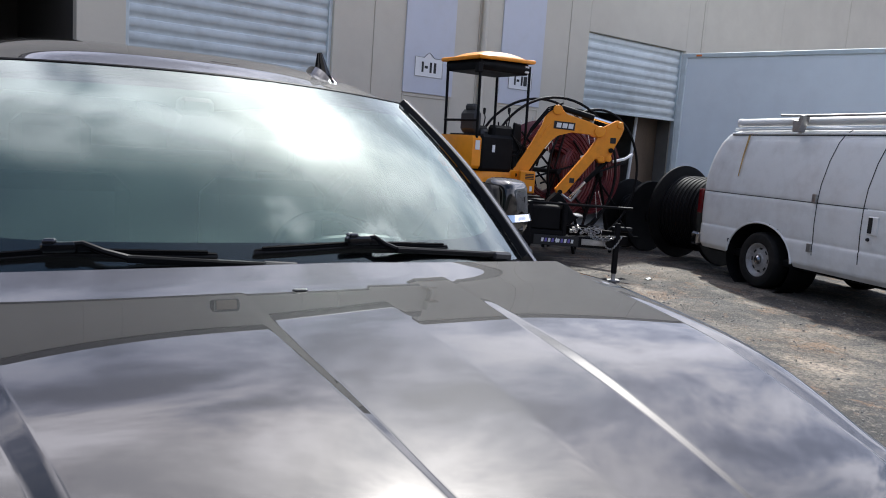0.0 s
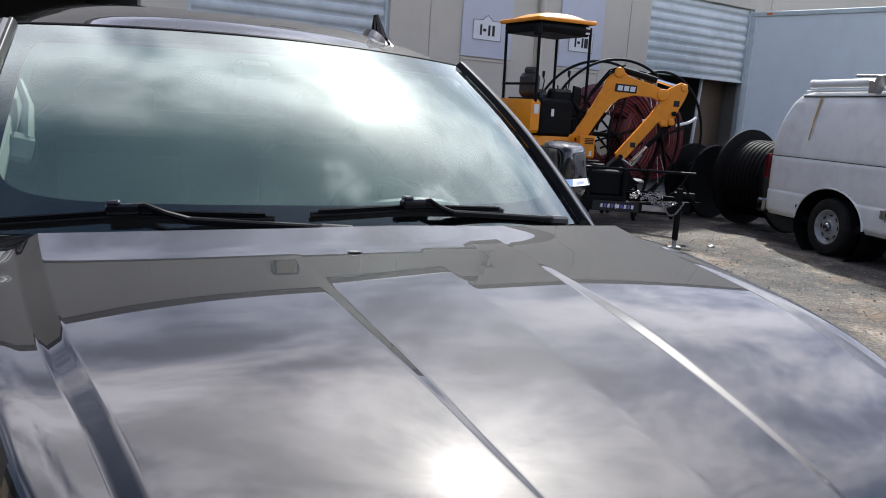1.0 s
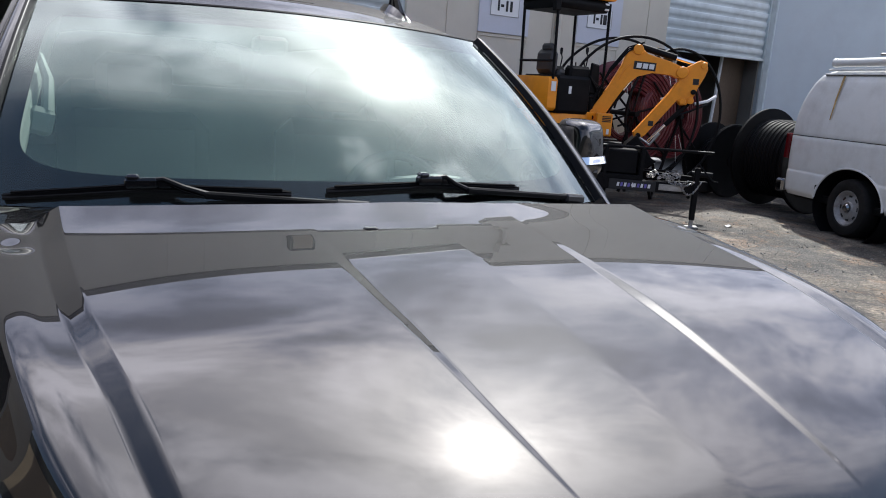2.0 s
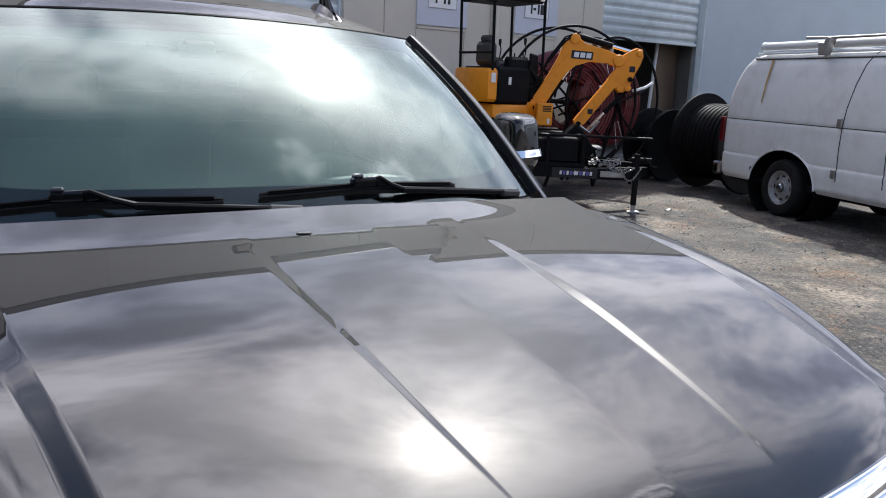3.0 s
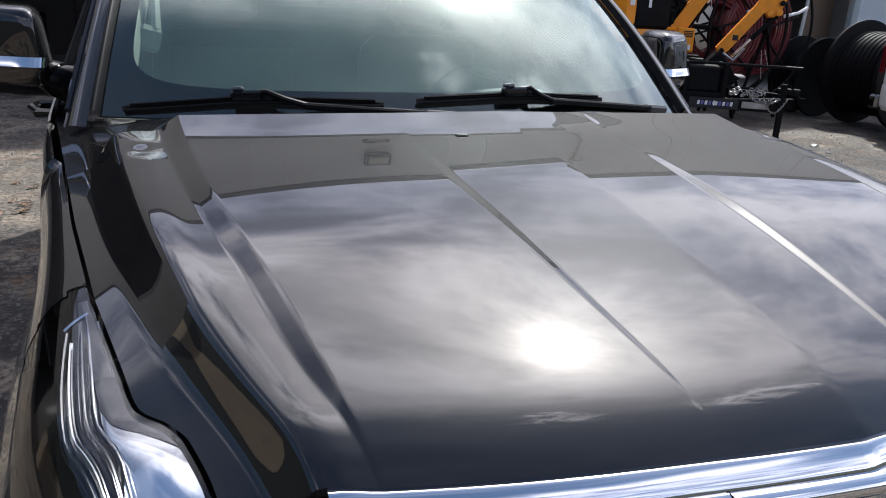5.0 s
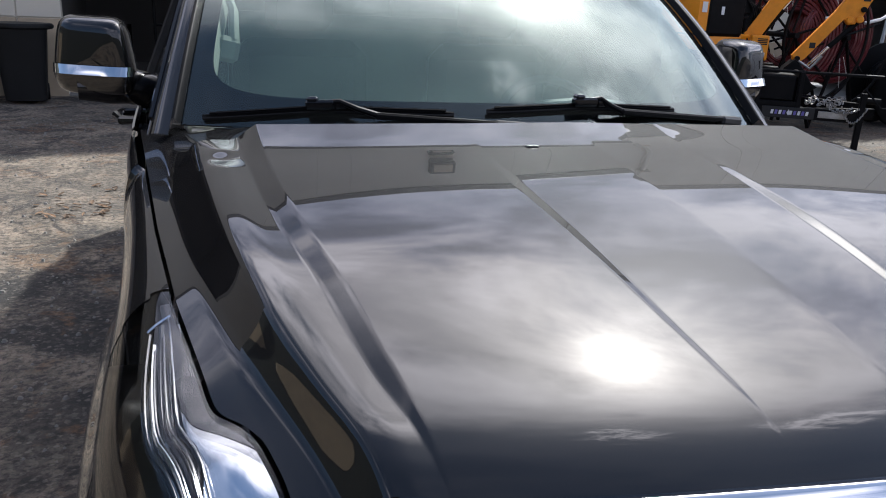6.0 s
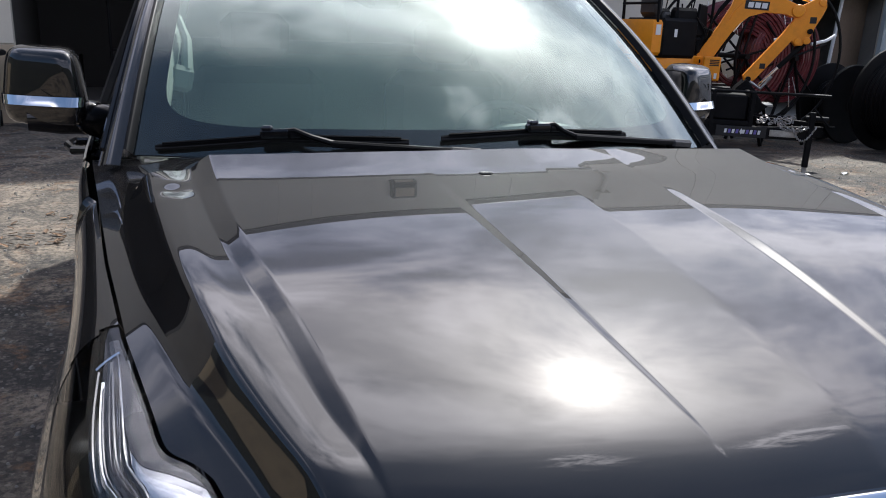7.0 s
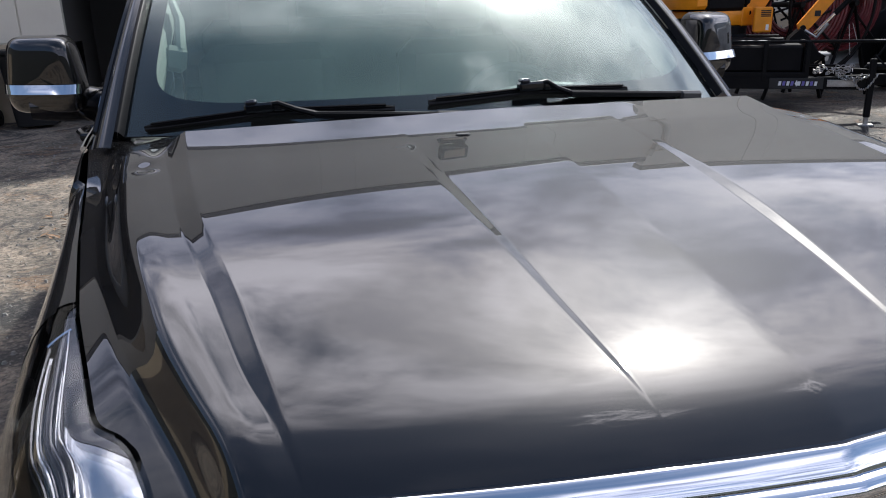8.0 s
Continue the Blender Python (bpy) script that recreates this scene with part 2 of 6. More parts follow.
CONCRETE = material("floor_concrete", (0.22, 0.21, 0.19), 0.85, vary=0.15, scale=0.6, bump=0.003)
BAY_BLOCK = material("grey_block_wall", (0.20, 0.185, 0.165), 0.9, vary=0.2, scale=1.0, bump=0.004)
# darker copy of the block; the bays' gloom is put into its colour
SHADED_BLOCK = material("shaded_block_wall", (0.05, 0.046, 0.041), 0.9, vary=0.15, scale=1.0, bump=0.004)
INK = material("black_sign_paint", (0.012, 0.012, 0.012), 0.6, vary=0.1)
SIGN_WHITE = material("white_sign_plate", (0.78, 0.78, 0.77), 0.5, vary=0.03)
YELLOW = material("yellow_machine_paint", (0.90, 0.315, 0.004), 0.45, coat=0.08, vary=0.06, scale=5, fine=90, dirt=(0.55, 0.18, 0.01), dirtamount=0.3, dirtscale=2.2)
MACHINE_BLACK = material("black_machine_paint", (0.006, 0.0062, 0.0068), 0.5, vary=0.2, scale=6, dirt=(0.018, 0.017, 0.016), dirtamount=0.3, spec=0.10)
TRAILER_BLACK = material("black_trailer_paint", (0.006, 0.006, 0.007), 0.5, vary=0.2, scale=4, dirt=(0.014, 0.013, 0.011), dirtamount=0.3, spec=0.10)
VAN_WHITE = material("white_van_paint", (0.81, 0.815, 0.80), 0.38, coat=0.35, coatrough=0.15, vary=0.025, scale=1.2, dirt=(0.52, 0.50, 0.46), dirtamount=0.4, dirtscale=0.9)
BOX_WHITE = material("white_box_panel", (0.72, 0.775, 0.81), 0.4, vary=0.03, scale=0.8, dirt=(0.58, 0.61, 0.64), dirtamount=0.35, dirtscale=0.4)
PVC = material("white_pvc", (0.78, 0.78, 0.76), 0.4, vary=0.03)
RED_GLASS = material("red_lamp_plastic", (0.12, 0.005, 0.008), 0.2, coat=0.4, vary=0.1)
RED_PIPE = material("red_conduit", (0.115, 0.016, 0.021), 0.35, vary=0.14, scale=5, dirt=(0.12, 0.05, 0.045), dirtamount=0.5)
CABLE = material("black_cable", (0.006, 0.006, 0.0065), 0.55, vary=0.15, scale=10, spec=0.12)
REEL_BLACK = material("black_reel_steel", (0.005, 0.005, 0.0055), 0.6, vary=0.25, scale=5, dirt=(0.016, 0.015, 0.014), dirtamount=0.4, spec=0.15)
BIN_PLASTIC = material("charcoal_bin_plastic", (0.009, 0.0095, 0.010), 0.5, vary=0.15, scale=4, spec=0.25)
WOOD = material("brown_wood_panel", (0.17, 0.12, 0.08), 0.7, vary=0.2, scale=2, stretch=(1, 1, 0.2))
DARK_PAINT = material("dark_green_painted_block", (0.045, 0.052, 0.045), 0.85, vary=0.2, scale=0.5, bump=0.004)
PAPER = material("white_paper", (0.8, 0.8, 0.78), 0.8, vary=0.05)
PURPLE = material("violet_decal", (0.16, 0.13, 0.42), 0.4, vary=0.05)
ORANGE = material("amber_marker", (0.7, 0.18, 0.02), 0.3, vary=0.05)
RUST = material("rust_stain", (0.50, 0.33, 0.13), 0.8, vary=0.35, scale=14, fine=120)


def ground_material():
    """Worn asphalt with pale dusty patches, dark oil stains and grit."""
    m = bpy.data.materials.new("worn_asphalt")
    m.use_nodes = True
    nt = m.node_tree
    p = nt.nodes["Principled BSDF"]
    tc = nt.nodes.new("ShaderNodeTexCoord")

    # offset steers where the random pale and dark patches fall
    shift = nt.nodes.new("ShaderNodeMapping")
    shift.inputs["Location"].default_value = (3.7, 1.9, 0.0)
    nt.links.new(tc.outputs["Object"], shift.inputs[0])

    def tex(sc, detail=8, rough=0.62, distort=0.0):
        n = nt.nodes.new("ShaderNodeTexNoise")
        n.inputs["Scale"].default_value, n.inputs["Detail"].default_value = sc, detail
        n.inputs["Roughness"].default_value, n.inputs["Distortion"].default_value = rough, distort
        nt.links.new(shift.outputs[0], n.inputs["Vector"])
        return n.outputs["Fac"]

    def rng(v, a, b, c, d):
        n = nt.nodes.new("ShaderNodeMapRange")
        nt.links.new(v, n.inputs[0])
        for i, x in enumerate((a, b, c, d)):
            n.inputs[i + 1].default_value = x
        return n.outputs[0]

    def mix(fac, a, b):
        n = nt.nodes.new("ShaderNodeMix")
        n.data_type = "RGBA"
        nt.links.new(fac, n.inputs[0])
        for i, v in ((6, a), (7, b)):
            if isinstance(v, tuple):
                n.inputs[i].default_value = (*v, 1)
            else:
                nt.links.new(v, n.inputs[i])
        return n.outputs[2]

    # dust lies palest towards the left of the yard, and in worn patches elsewhere
    sp = nt.nodes.new("ShaderNodeSeparateXYZ")
    nt.links.new(tc.outputs["Object"], sp.inputs[0])

    def add(a, b):
        n = nt.nodes.new("ShaderNodeMath")
        n.operation = "ADD"
        nt.links.new(a, n.inputs[0])
        nt.links.new(b, n.inputs[1])
        return n.outputs[0]

    side = rng(add(sp.outputs[0], tex(0.9, 6, 0.7, 0.8)), -0.2, -3.2, 0.0, 0.145)
    base = mix(rng(add(tex(0.38, 10, 0.70, 1.2), side), 0.42, 0.58, 0, 1), (0.030, 0.028, 0.026), (0.14, 0.118, 0.092))
    base = mix(rng(add(tex(1.3, 9, 0.75, 0.6), side), 0.50, 0.66, 0, 0.85), base, (0.37, 0.30, 0.225))
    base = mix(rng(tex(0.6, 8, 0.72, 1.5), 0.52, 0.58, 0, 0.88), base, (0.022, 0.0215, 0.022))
    base = mix(rng(tex(2.4, 8, 0.70, 1.0), 0.55, 0.63, 0, 0.55), base, (0.22, 0.115, 0.05))
    v = nt.nodes.new("ShaderNodeTexVoronoi")
    v.inputs["Scale"].default_value = 60
    nt.links.new(tc.outputs["Object"], v.inputs["Vector"])
    base = mix(rng(v.outputs["Color"], 0.62, 0.98, 0.0, 0.55), base, (0.34, 0.30, 0.25))
    base = mix(rng(tex(22, 6, 0.72), 0.46, 0.60, 0.0, 0.80), base, (0.030, 0.028, 0.026))
    nt.links.new(base, p.inputs["Base Color"])
    nt.links.new(rng(tex(1.2), 0.3, 0.7, 0.7, 0.95), p.inputs["Roughness"])
    b = nt.nodes.new("ShaderNodeBump")
    b.inputs["Strength"].default_value, b.inputs["Distance"].default_value = 1.0, 0.02
    nt.links.new(tex(20, 10, 0.75), b.inputs["Height"])
    nt.links.new(b.outputs[0], p.inputs["Normal"])
    return m


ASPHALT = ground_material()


# ---------------------------------------------------------------- mesh helpers
class Shape:
    """Gathers vertices and faces of one mesh."""

    def __init__(self):
        self.v, self.f = [], []

    def add(self, verts, faces):
        k = len(self.v)
        self.v += [tuple(q) for q in verts]
        self.f += [tuple(i + k for i in face) for face in faces]
        return self

    def moved(self, m):
        self.v = [tuple(m @ Vector(q)) for q in self.v]
        return self

    def box(self, x0, x1, y0, y1, z0, z1, bevel=0.004, m=None):
        """A box with chamfered edges."""
        b = min(bevel, (x1 - x0) * 0.45, (y1 - y0) * 0.45, (z1 - z0) * 0.45)
        xs, ys, zs = (x0, x1), (y0, y1), (z0, z1)
        vs, ids = [], {}
        for i in (0, 1):
            for j in (0, 1):
                for k in (0, 1):
                    sx, sy, sz = b * (1 - 2 * i), b * (1 - 2 * j), b * (1 - 2 * k)
                    for a, q in enumerate(((xs[i], ys[j] + sy, zs[k] + sz), (xs[i] + sx, ys[j], zs[k] + sz), (xs[i] + sx, ys[j] + sy, zs[k]))):
                        ids[i, j, k, a] = len(vs)
                        vs.append(q)
        fs = []
        for i in (0, 1):
            fs.append([ids[i, j, k, 0] for j, k in ((0, 0), (0, 1), (1, 1), (1, 0))][:: 1 if i == 0 else -1])
            fs.append([ids[j, i, k, 1] for j, k in ((0, 0), (1, 0), (1, 1), (0, 1))][:: 1 if i == 0 else -1])
            fs.append([ids[j, k, i, 2] for j, k in ((0, 0), (0, 1), (1, 1), (1, 0))][:: 1 if i == 0 else -1])
        for i in (0, 1):
            for j in (0, 1):
                fs.append([ids[i, j, 0, 0], ids[i, j, 1, 0], ids[i, j, 1, 1], ids[i, j, 0, 1]])
                fs.append([ids[i, 0, j, 0], ids[i, 1, j, 0], ids[i, 1, j, 2], ids[i, 0, j, 2]])
                fs.append([ids[0, i, j, 1], ids[1, i, j, 1], ids[1, i, j, 2], ids[0, i, j, 2]])
        for i in (0, 1):
            for j in (0, 1):
                for k in (0, 1):
                    fs.append([ids[i, j, k, 0], ids[i, j, k, 1], ids[i, j, k, 2]])
        if m is not None:
            vs = [tuple(m @ Vector(q)) for q in vs]
        return self.add(vs, fs)

    def tube(self, pts, r, n=10, closed=False, caps=True):
        """A round bar along a line of points; r may be a list."""
        pts = [Vector(q) for q in pts]
        k = len(pts)
        rs = r if isinstance(r, (list, tuple)) else [r] * k
        vs, fs, side = [], [], None
        for i, q in enumerate(pts):
            a, b = pts[(i - 1) % k] if (closed or i) else q, pts[(i + 1) % k] if (closed or i < k - 1) else q
            w = (b - a).normalized()
            if side is None:
                side = w.orthogonal().normalized()
            side = (side - w * side.dot(w)).normalized()
            up = w.cross(side)
            for j in range(n):
                c = 2 * math.pi * j / n
                vs.append(q + (side * math.cos(c) + up * math.sin(c)) * rs[i])
        for i in range(k if closed else k - 1):
            for j in range(n):
                p, s = i * n, ((i + 1) % k) * n
                fs.append((p + j, p + (j + 1) % n, s + (j + 1) % n, s + j))
        if caps and not closed:
            fs.append(tuple(range(n - 1, -1, -1)))
            fs.append(tuple((k - 1) * n + j for j in range(n)))
        return self.add(vs, fs)

    def lathe(self, prof, origin, axis, n=32):
        """Turns a profile of (radius, along) about an axis."""
        ax = Vector(axis).normalized()
        s = ax.orthogonal().normalized()
        u = ax.cross(s)
        o = Vector(origin)
        vs, fs = [], []
        for r, d in prof:
            for j in range(n):
                c = 2 * math.pi * j / n
                vs.append(o + ax * d + (s * math.cos(c) + u * math.sin(c)) * r)
        for i in range(len(prof) - 1):
            for j in range(n):
                fs.append((i * n + j, i * n + (j + 1) % n, (i + 1) * n + (j + 1) % n, (i + 1) * n + j))
        return self.add(vs, fs)

    def sheet(self, fn, us, vs, keep=None, flip=False):
        """A grid of fn(u, v); keep(u, v) tells which faces stay."""
        pts = [fn(u, v) for v in vs for u in us]
        nu, fs = len(us), []
        for j in range(len(vs) - 1):
            for i in range(nu - 1):
                if keep is None or keep((us[i] + us[i + 1]) / 2, (vs[j] + vs[j + 1]) / 2):
                    q = (j * nu + i, j * nu + i + 1, (j + 1) * nu + i + 1, (j + 1) * nu + i)
                    fs.append(q[::-1] if flip else q)
        return self.add(pts, fs)

    def slab(self, outline, y0, y1, bevel=0.006, plane="xz"):
        """A plate: an outline in one plane, given thickness along the third axis, with chamfered rims."""
        c = Vector((sum(a for a, b in outline) / len(outline), sum(b for a, b in outline) / len(outline)))
        n, rings = len(outline), []
        for y, k in ((y0, bevel), (y0 + bevel, 0), (y1 - bevel, 0), (y1, bevel)):
            ring = []
            for a, b in outline:
                d = Vector((a, b)) - c
                d = d * max(0.0, 1 - k / max(d.length, 1e-6)) + c
                ring.append((d.x, y, d.y) if plane == "xz" else ((d.x, d.y, y) if plane == "xy" else (y, d.x, d.y)))
            rings.append(ring)
        vs = [q for ring in rings for q in ring]
        fs = [tuple(range(n)), tuple(range(3 * n, 4 * n))[::-1]]
        for i in range(3):
            for j in range(n):
                fs.append((i * n + j, (i + 1) * n + j, (i + 1) * n + (j + 1) % n, i * n + (j + 1) % n))
        return self.add(vs, fs)

    def mesh(self, name, mat, sharp=32):
        me = bpy.data.meshes.new(name)
        me.from_pydata(self.v, [], self.f)
        bm = bmesh.new()
        bm.from_mesh(me)
        bmesh.ops.recalc_face_normals(bm, faces=bm.faces)
        bm.to_mesh(me)
        bm.free()
        me.polygons.foreach_set("use_smooth", [True] * len(me.polygons))
        if sharp < 179:
            me.set_sharp_from_angle(angle=radians(sharp))
        me.materials.append(mat)
        return me


def thing(name, label, category, m=None, group="", kind=""):
    ob = tagged(new(name), label, category, group, kind)
    if m is not None:
        ob.matrix_world = m
    return ob


def part(name, shape, mat, parent, label="", sharp=32, shadow=True):
    """One mesh under a thing or a part, in the thing's own axes."""
    ob = new(name, shape.mesh(name, mat, sharp))
    ob.parent = parent
    if label:
        tagged(ob, label)
    ob.visible_shadow = shadow
    return ob


def solo(name, shape, mat, label, category, m=None, group="", kind="", sharp=32):
    ob = tagged(new(name, shape.mesh(name, mat, sharp)), label, category, group, kind)
    if m is not None:
        ob.matrix_world = m
    return ob


def smooth_curve(xs, ys, step=0.004, width=0.06):
    """A smooth function through rough knots."""
    gx = np.arange(xs[0] - 3 * width, xs[-1] + 3 * width, step)
    lo, hi = (ys[1] - ys[0]) / (xs[1] - xs[0]), (ys[-1] - ys[-2]) / (xs[-1] - xs[-2])
    gy = np.interp(gx, xs, ys)
    gy = np.where(gx < xs[0], ys[0] + (gx - xs[0]) * lo, gy)
    gy = np.where(gx > xs[-1], ys[-1] + (gx - xs[-1]) * hi, gy)
    k = np.exp(-0.5 * (np.arange(-3 * width, 3 * width + step, step) / width) ** 2)
    pad = len(k) // 2
    ext = np.concatenate([gy[0] + (np.arange(-pad, 0)) * (gy[1] - gy[0]), gy, gy[-1] + np.arange(1, pad + 1) * (gy[-1] - gy[-2])])
    sm = np.convolve(ext, k / k.sum(), "valid")[: len(gx)]
    return lambda x: float(np.interp(x, gx, sm))


def ease(a, b, x):
    t = min(max((x - a) / (b - a), 0.0), 1.0)
    return t * t * (3 - 2 * t)


def lerp(a, b, t):
    return a + (b - a) * t


# ---------------------------------------------------------------- ground and building
FACE = Matrix.Translation((-2, 12.2, 0)) @ Matrix.Rotation(radians(4), 4, "Z")   # along the facade, into it, up
WALL_TOP, HIGH_TOP, STEP_AT = 7.78, 8.24, 10.46
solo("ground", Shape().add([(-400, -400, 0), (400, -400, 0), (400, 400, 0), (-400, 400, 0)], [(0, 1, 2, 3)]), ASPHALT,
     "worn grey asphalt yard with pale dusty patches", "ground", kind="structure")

# first bay is unseen, added wide and open so the bonnet reflects dark
BAYS = [(-9.6, -2.0), (-0.72, 2.85), (3.55, 7.12), (13.70, 17.28), (18.0, 21.58)]
DOOR_TOP = 4.52
wall_north = thing("wall_north", "cream painted concrete warehouse wall with tan base", "wall", FACE, kind="structure")
sh = Shape()
edges = [-13.2] + [e for b in BAYS for e in b] + [40.0]
for k in range(0, len(edges), 2):
    sh.box(edges[k], edges[k + 1], 0.012, 0.26, 0, DOOR_TOP, 0.004)
sh.box(-13.2, STEP_AT, 0.012, 0.26, DOOR_TOP, WALL_TOP, 0.004)
sh.box(STEP_AT, 40, 0.012, 0.26, DOOR_TOP, HIGH_TOP, 0.004)
part("backing", sh, STUCCO, wall_north)
joints = [-13.2, -7.8, -1.3, 7.96, 10.46, 13.07, 17.9, 25.3, 32.6, 40]
for a, b in zip(joints, joints[1:]):
    cuts = sorted({a, b, *[e for e in edges if a < e < b]})
    for c, d in zip(cuts, cuts[1:]):
        in_bay = any(p <= (c + d) / 2 <= q for p, q in BAYS)
        g0, g1 = (0.008 if c == a else 0), (0.008 if d == b else 0)
        part("panel", Shape().box(c + g0, d - g1, -0.01, 0.012, DOOR_TOP if in_bay else 1.13, WALL_TOP if d <= STEP_AT else HIGH_TOP, 0.006), STUCCO, wall_north)
        if not in_bay:
            part("panel", Shape().box(c + g0, d - g1, -0.012, 0.012, 0, 1.115, 0.006), STUCCO_TAN, wall_north, "tan painted base of the wall")
solo("trim", Shape().box(-13.2, STEP_AT, -0.05, 0.34, WALL_TOP, WALL_TOP + 0.22, 0.02).box(STEP_AT, 40, -0.05, 0.34, HIGH_TOP, HIGH_TOP + 0.22, 0.02), COPING, "dark brown metal coping along the top of the wall", "coping", FACE, kind="structure")
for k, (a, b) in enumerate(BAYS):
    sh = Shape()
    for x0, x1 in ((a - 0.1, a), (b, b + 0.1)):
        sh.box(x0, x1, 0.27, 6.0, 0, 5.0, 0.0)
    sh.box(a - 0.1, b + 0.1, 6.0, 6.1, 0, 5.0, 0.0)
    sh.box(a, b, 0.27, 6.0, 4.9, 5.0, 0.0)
    solo("wall_bay", sh, BAY_BLOCK if k == 3 else SHADED_BLOCK, "bare block walls inside a dark storage bay", "wall", FACE, kind="structure")
    solo("floor", Shape().box(a, b, 0.0, 6.0, 0.0, 0.03, 0.005), CONCRETE, "grey concrete floor of a storage bay", "floor", FACE, kind="structure")


def shutter(a, b, z0):
    """A rolled steel door: horizontal ribs with rounded crowns between two guide rails."""
    ob = thing("roller_shutter", "pale galvanised roller shutter with horizontal ribs" + (", half raised" if z0 > 1 else ", closed"), "roller door", FACE, group="warehouse doors")
    pitch, prof = 0.215, []
    z = z0
    while z < DOOR_TOP + 0.1:
        for k, d in ((0, 0.030), (0.05, 0.030), (0.08, 0.012), (0.10, 0.004), (0.19, 0.0), (0.205, 0.004)):
            prof.append((d, z + k))
        z += pitch
    part("curtain", Shape().sheet(lambda u, v: (lerp(a + 0.02, b - 0.02, u), 0.10 + prof[int(v)][0], prof[int(v)][1]), [0, 0.5, 1], list(range(len(prof)))), SHUTTER, ob, sharp=50)
    part("bottom_bar", Shape().box(a + 0.02, b - 0.02, 0.075, 0.15, z0 - 0.07, z0, 0.008), SHUTTER, ob)
    for x in (a + 0.03, b - 0.03):
        part("guide_rail", Shape().box(x - 0.035, x + 0.035, 0.06, 0.17, 0, DOOR_TOP, 0.006), SHUTTER, ob)
    return ob


shutter(*BAYS[2], 0.08)
shutter(*BAYS[3], 2.80)
shutter(*BAYS[4], 0.08)

# ---------------------------------------------------------------- the parked vehicle
suv = thing("suv", "glossy black metallic SUV with chrome grille bar, parked on asphalt", "car")

front_y = smooth_curve([0, 0.1, 0.18, 0.30, 0.38, 0.46, 0.53, 0.60, 0.72, 0.85, 1.0], [-0.075, -0.067, -0.0575, -0.043, -0.030, -0.0135, 0.004, 0.024, 0.070, 0.14, 0.30], width=0.03)
crest_slope = smooth_curve([-0.2, -0.10, -0.07, -0.045, -0.02, 0.005, 0.04, 0.08, 0.17, 0.31, 0.53, 0.62, 0.66, 0.70, 0.75, 0.80, 0.825, 0.845, 0.885, 0.925, 1.1], [1.3, 0.96, 0.72, 0.53, 0.385, 0.292, 0.245, 0.225, 0.202, 0.188, 0.156, 0.141, 0.133, 0.129, 0.126, 0.124, 0.130, 0.157, 0.183, 0.203, 0.235], width=0.012)
CREST_Y = [-0.2 + 0.002 * i for i in range(701)]
CREST_Z = list(itertools.accumulate([0.002 * crest_slope(y) for y in CREST_Y]))
CREST_LIFT = 1.2053 - CREST_Z[210]


def crest(y):
    f = min(max((y + 0.2) / 0.002, 0), 699)
    i = int(f)
    return lerp(CREST_Z[i], CREST_Z[i + 1], f - i) + CREST_LIFT


seam_x = smooth_curve([-0.02, 0.10, 0.124, 0.18, 0.212, 0.240, 0.262, 0.50, 0.80, 1.15, 1.3], [0.688, 0.701, 0.706, 0.723, 0.742, 0.768, 0.776, 0.822, 0.860, 0.895, 0.905], width=0.008)
seam_z = smooth_curve([0.0, 0.124, 0.212, 0.262, 0.526, 1.185, 1.3], [1.045, 1.085, 1.102, 1.112, 1.149, 1.197, 1.206], width=0.04)
HOOD_BACK = 0.985


inner_x = smooth_curve([0.0, 0.05, 0.20, 0.35, 0.50, 0.70, 1.0], [0.184, 0.188, 0.203, 0.212, 0.220, 0.230, 0.24], width=0.05)
face_wide = smooth_curve([0.0, 0.06, 0.2, 0.35, 0.46, 0.54, 0.62, 0.70, 0.80, 1.0], [0.004, 0.007, 0.012, 0.018, 0.022, 0.022, 0.021, 0.020, 0.018, 0.010], width=0.035)
outer_x = smooth_curve([-0.1, 0.09, 0.172, 0.273, 0.34, 0.41, 0.51, 0.66, 0.86, 1.1], [0.535, 0.564, 0.578, 0.592, 0.602, 0.616, 0.634, 0.650, 0.662, 0.672], width=0.06)
step_wide = smooth_curve([-0.1, 0.06, 0.11, 0.18, 0.30, 0.60, 0.95], [0.002, 0.006, 0.014, 0.024, 0.028, 0.032, 0.036], width=0.03)
# the seam without its notch, and the run of the shoulder's slope: flat, steep, then easing off towards the seam
seam_even = smooth_curve([-0.05, 0.10, 0.262, 0.50, 0.80, 1.15, 1.3], [0.680, 0.712, 0.772, 0.822, 0.860, 0.895, 0.905], width=0.07)
RUN = [-0.032 + 0.112 * ease(0.14, 0.44, i / 200) + 0.80 * ease(0.41, 0.58, i / 200) - 0.64 * ease(0.62, 0.84, i / 200) for i in range(241)]
RUN_SUM = list(itertools.accumulate(RUN))


def shoulder(k):
    f = min(max(k * 200, 0), 239)
    i = int(f)
    return lerp(RUN_SUM[i] - RUN[0], RUN_SUM[min(i + 1, 240)] - RUN[0], f - i) / (RUN_SUM[200] - RUN[0])


def hood_back(x):
    return HOOD_BACK + 0.10 * (abs(x) / 0.9) ** 4


INNER_TILT, OUTER_TILT = 0.21, 0.47


def hood_shift(y):
    """The creases lie a little to the driver's side towards the nose."""
    return 0.005 * (1 - ease(0.30, 0.70, y))



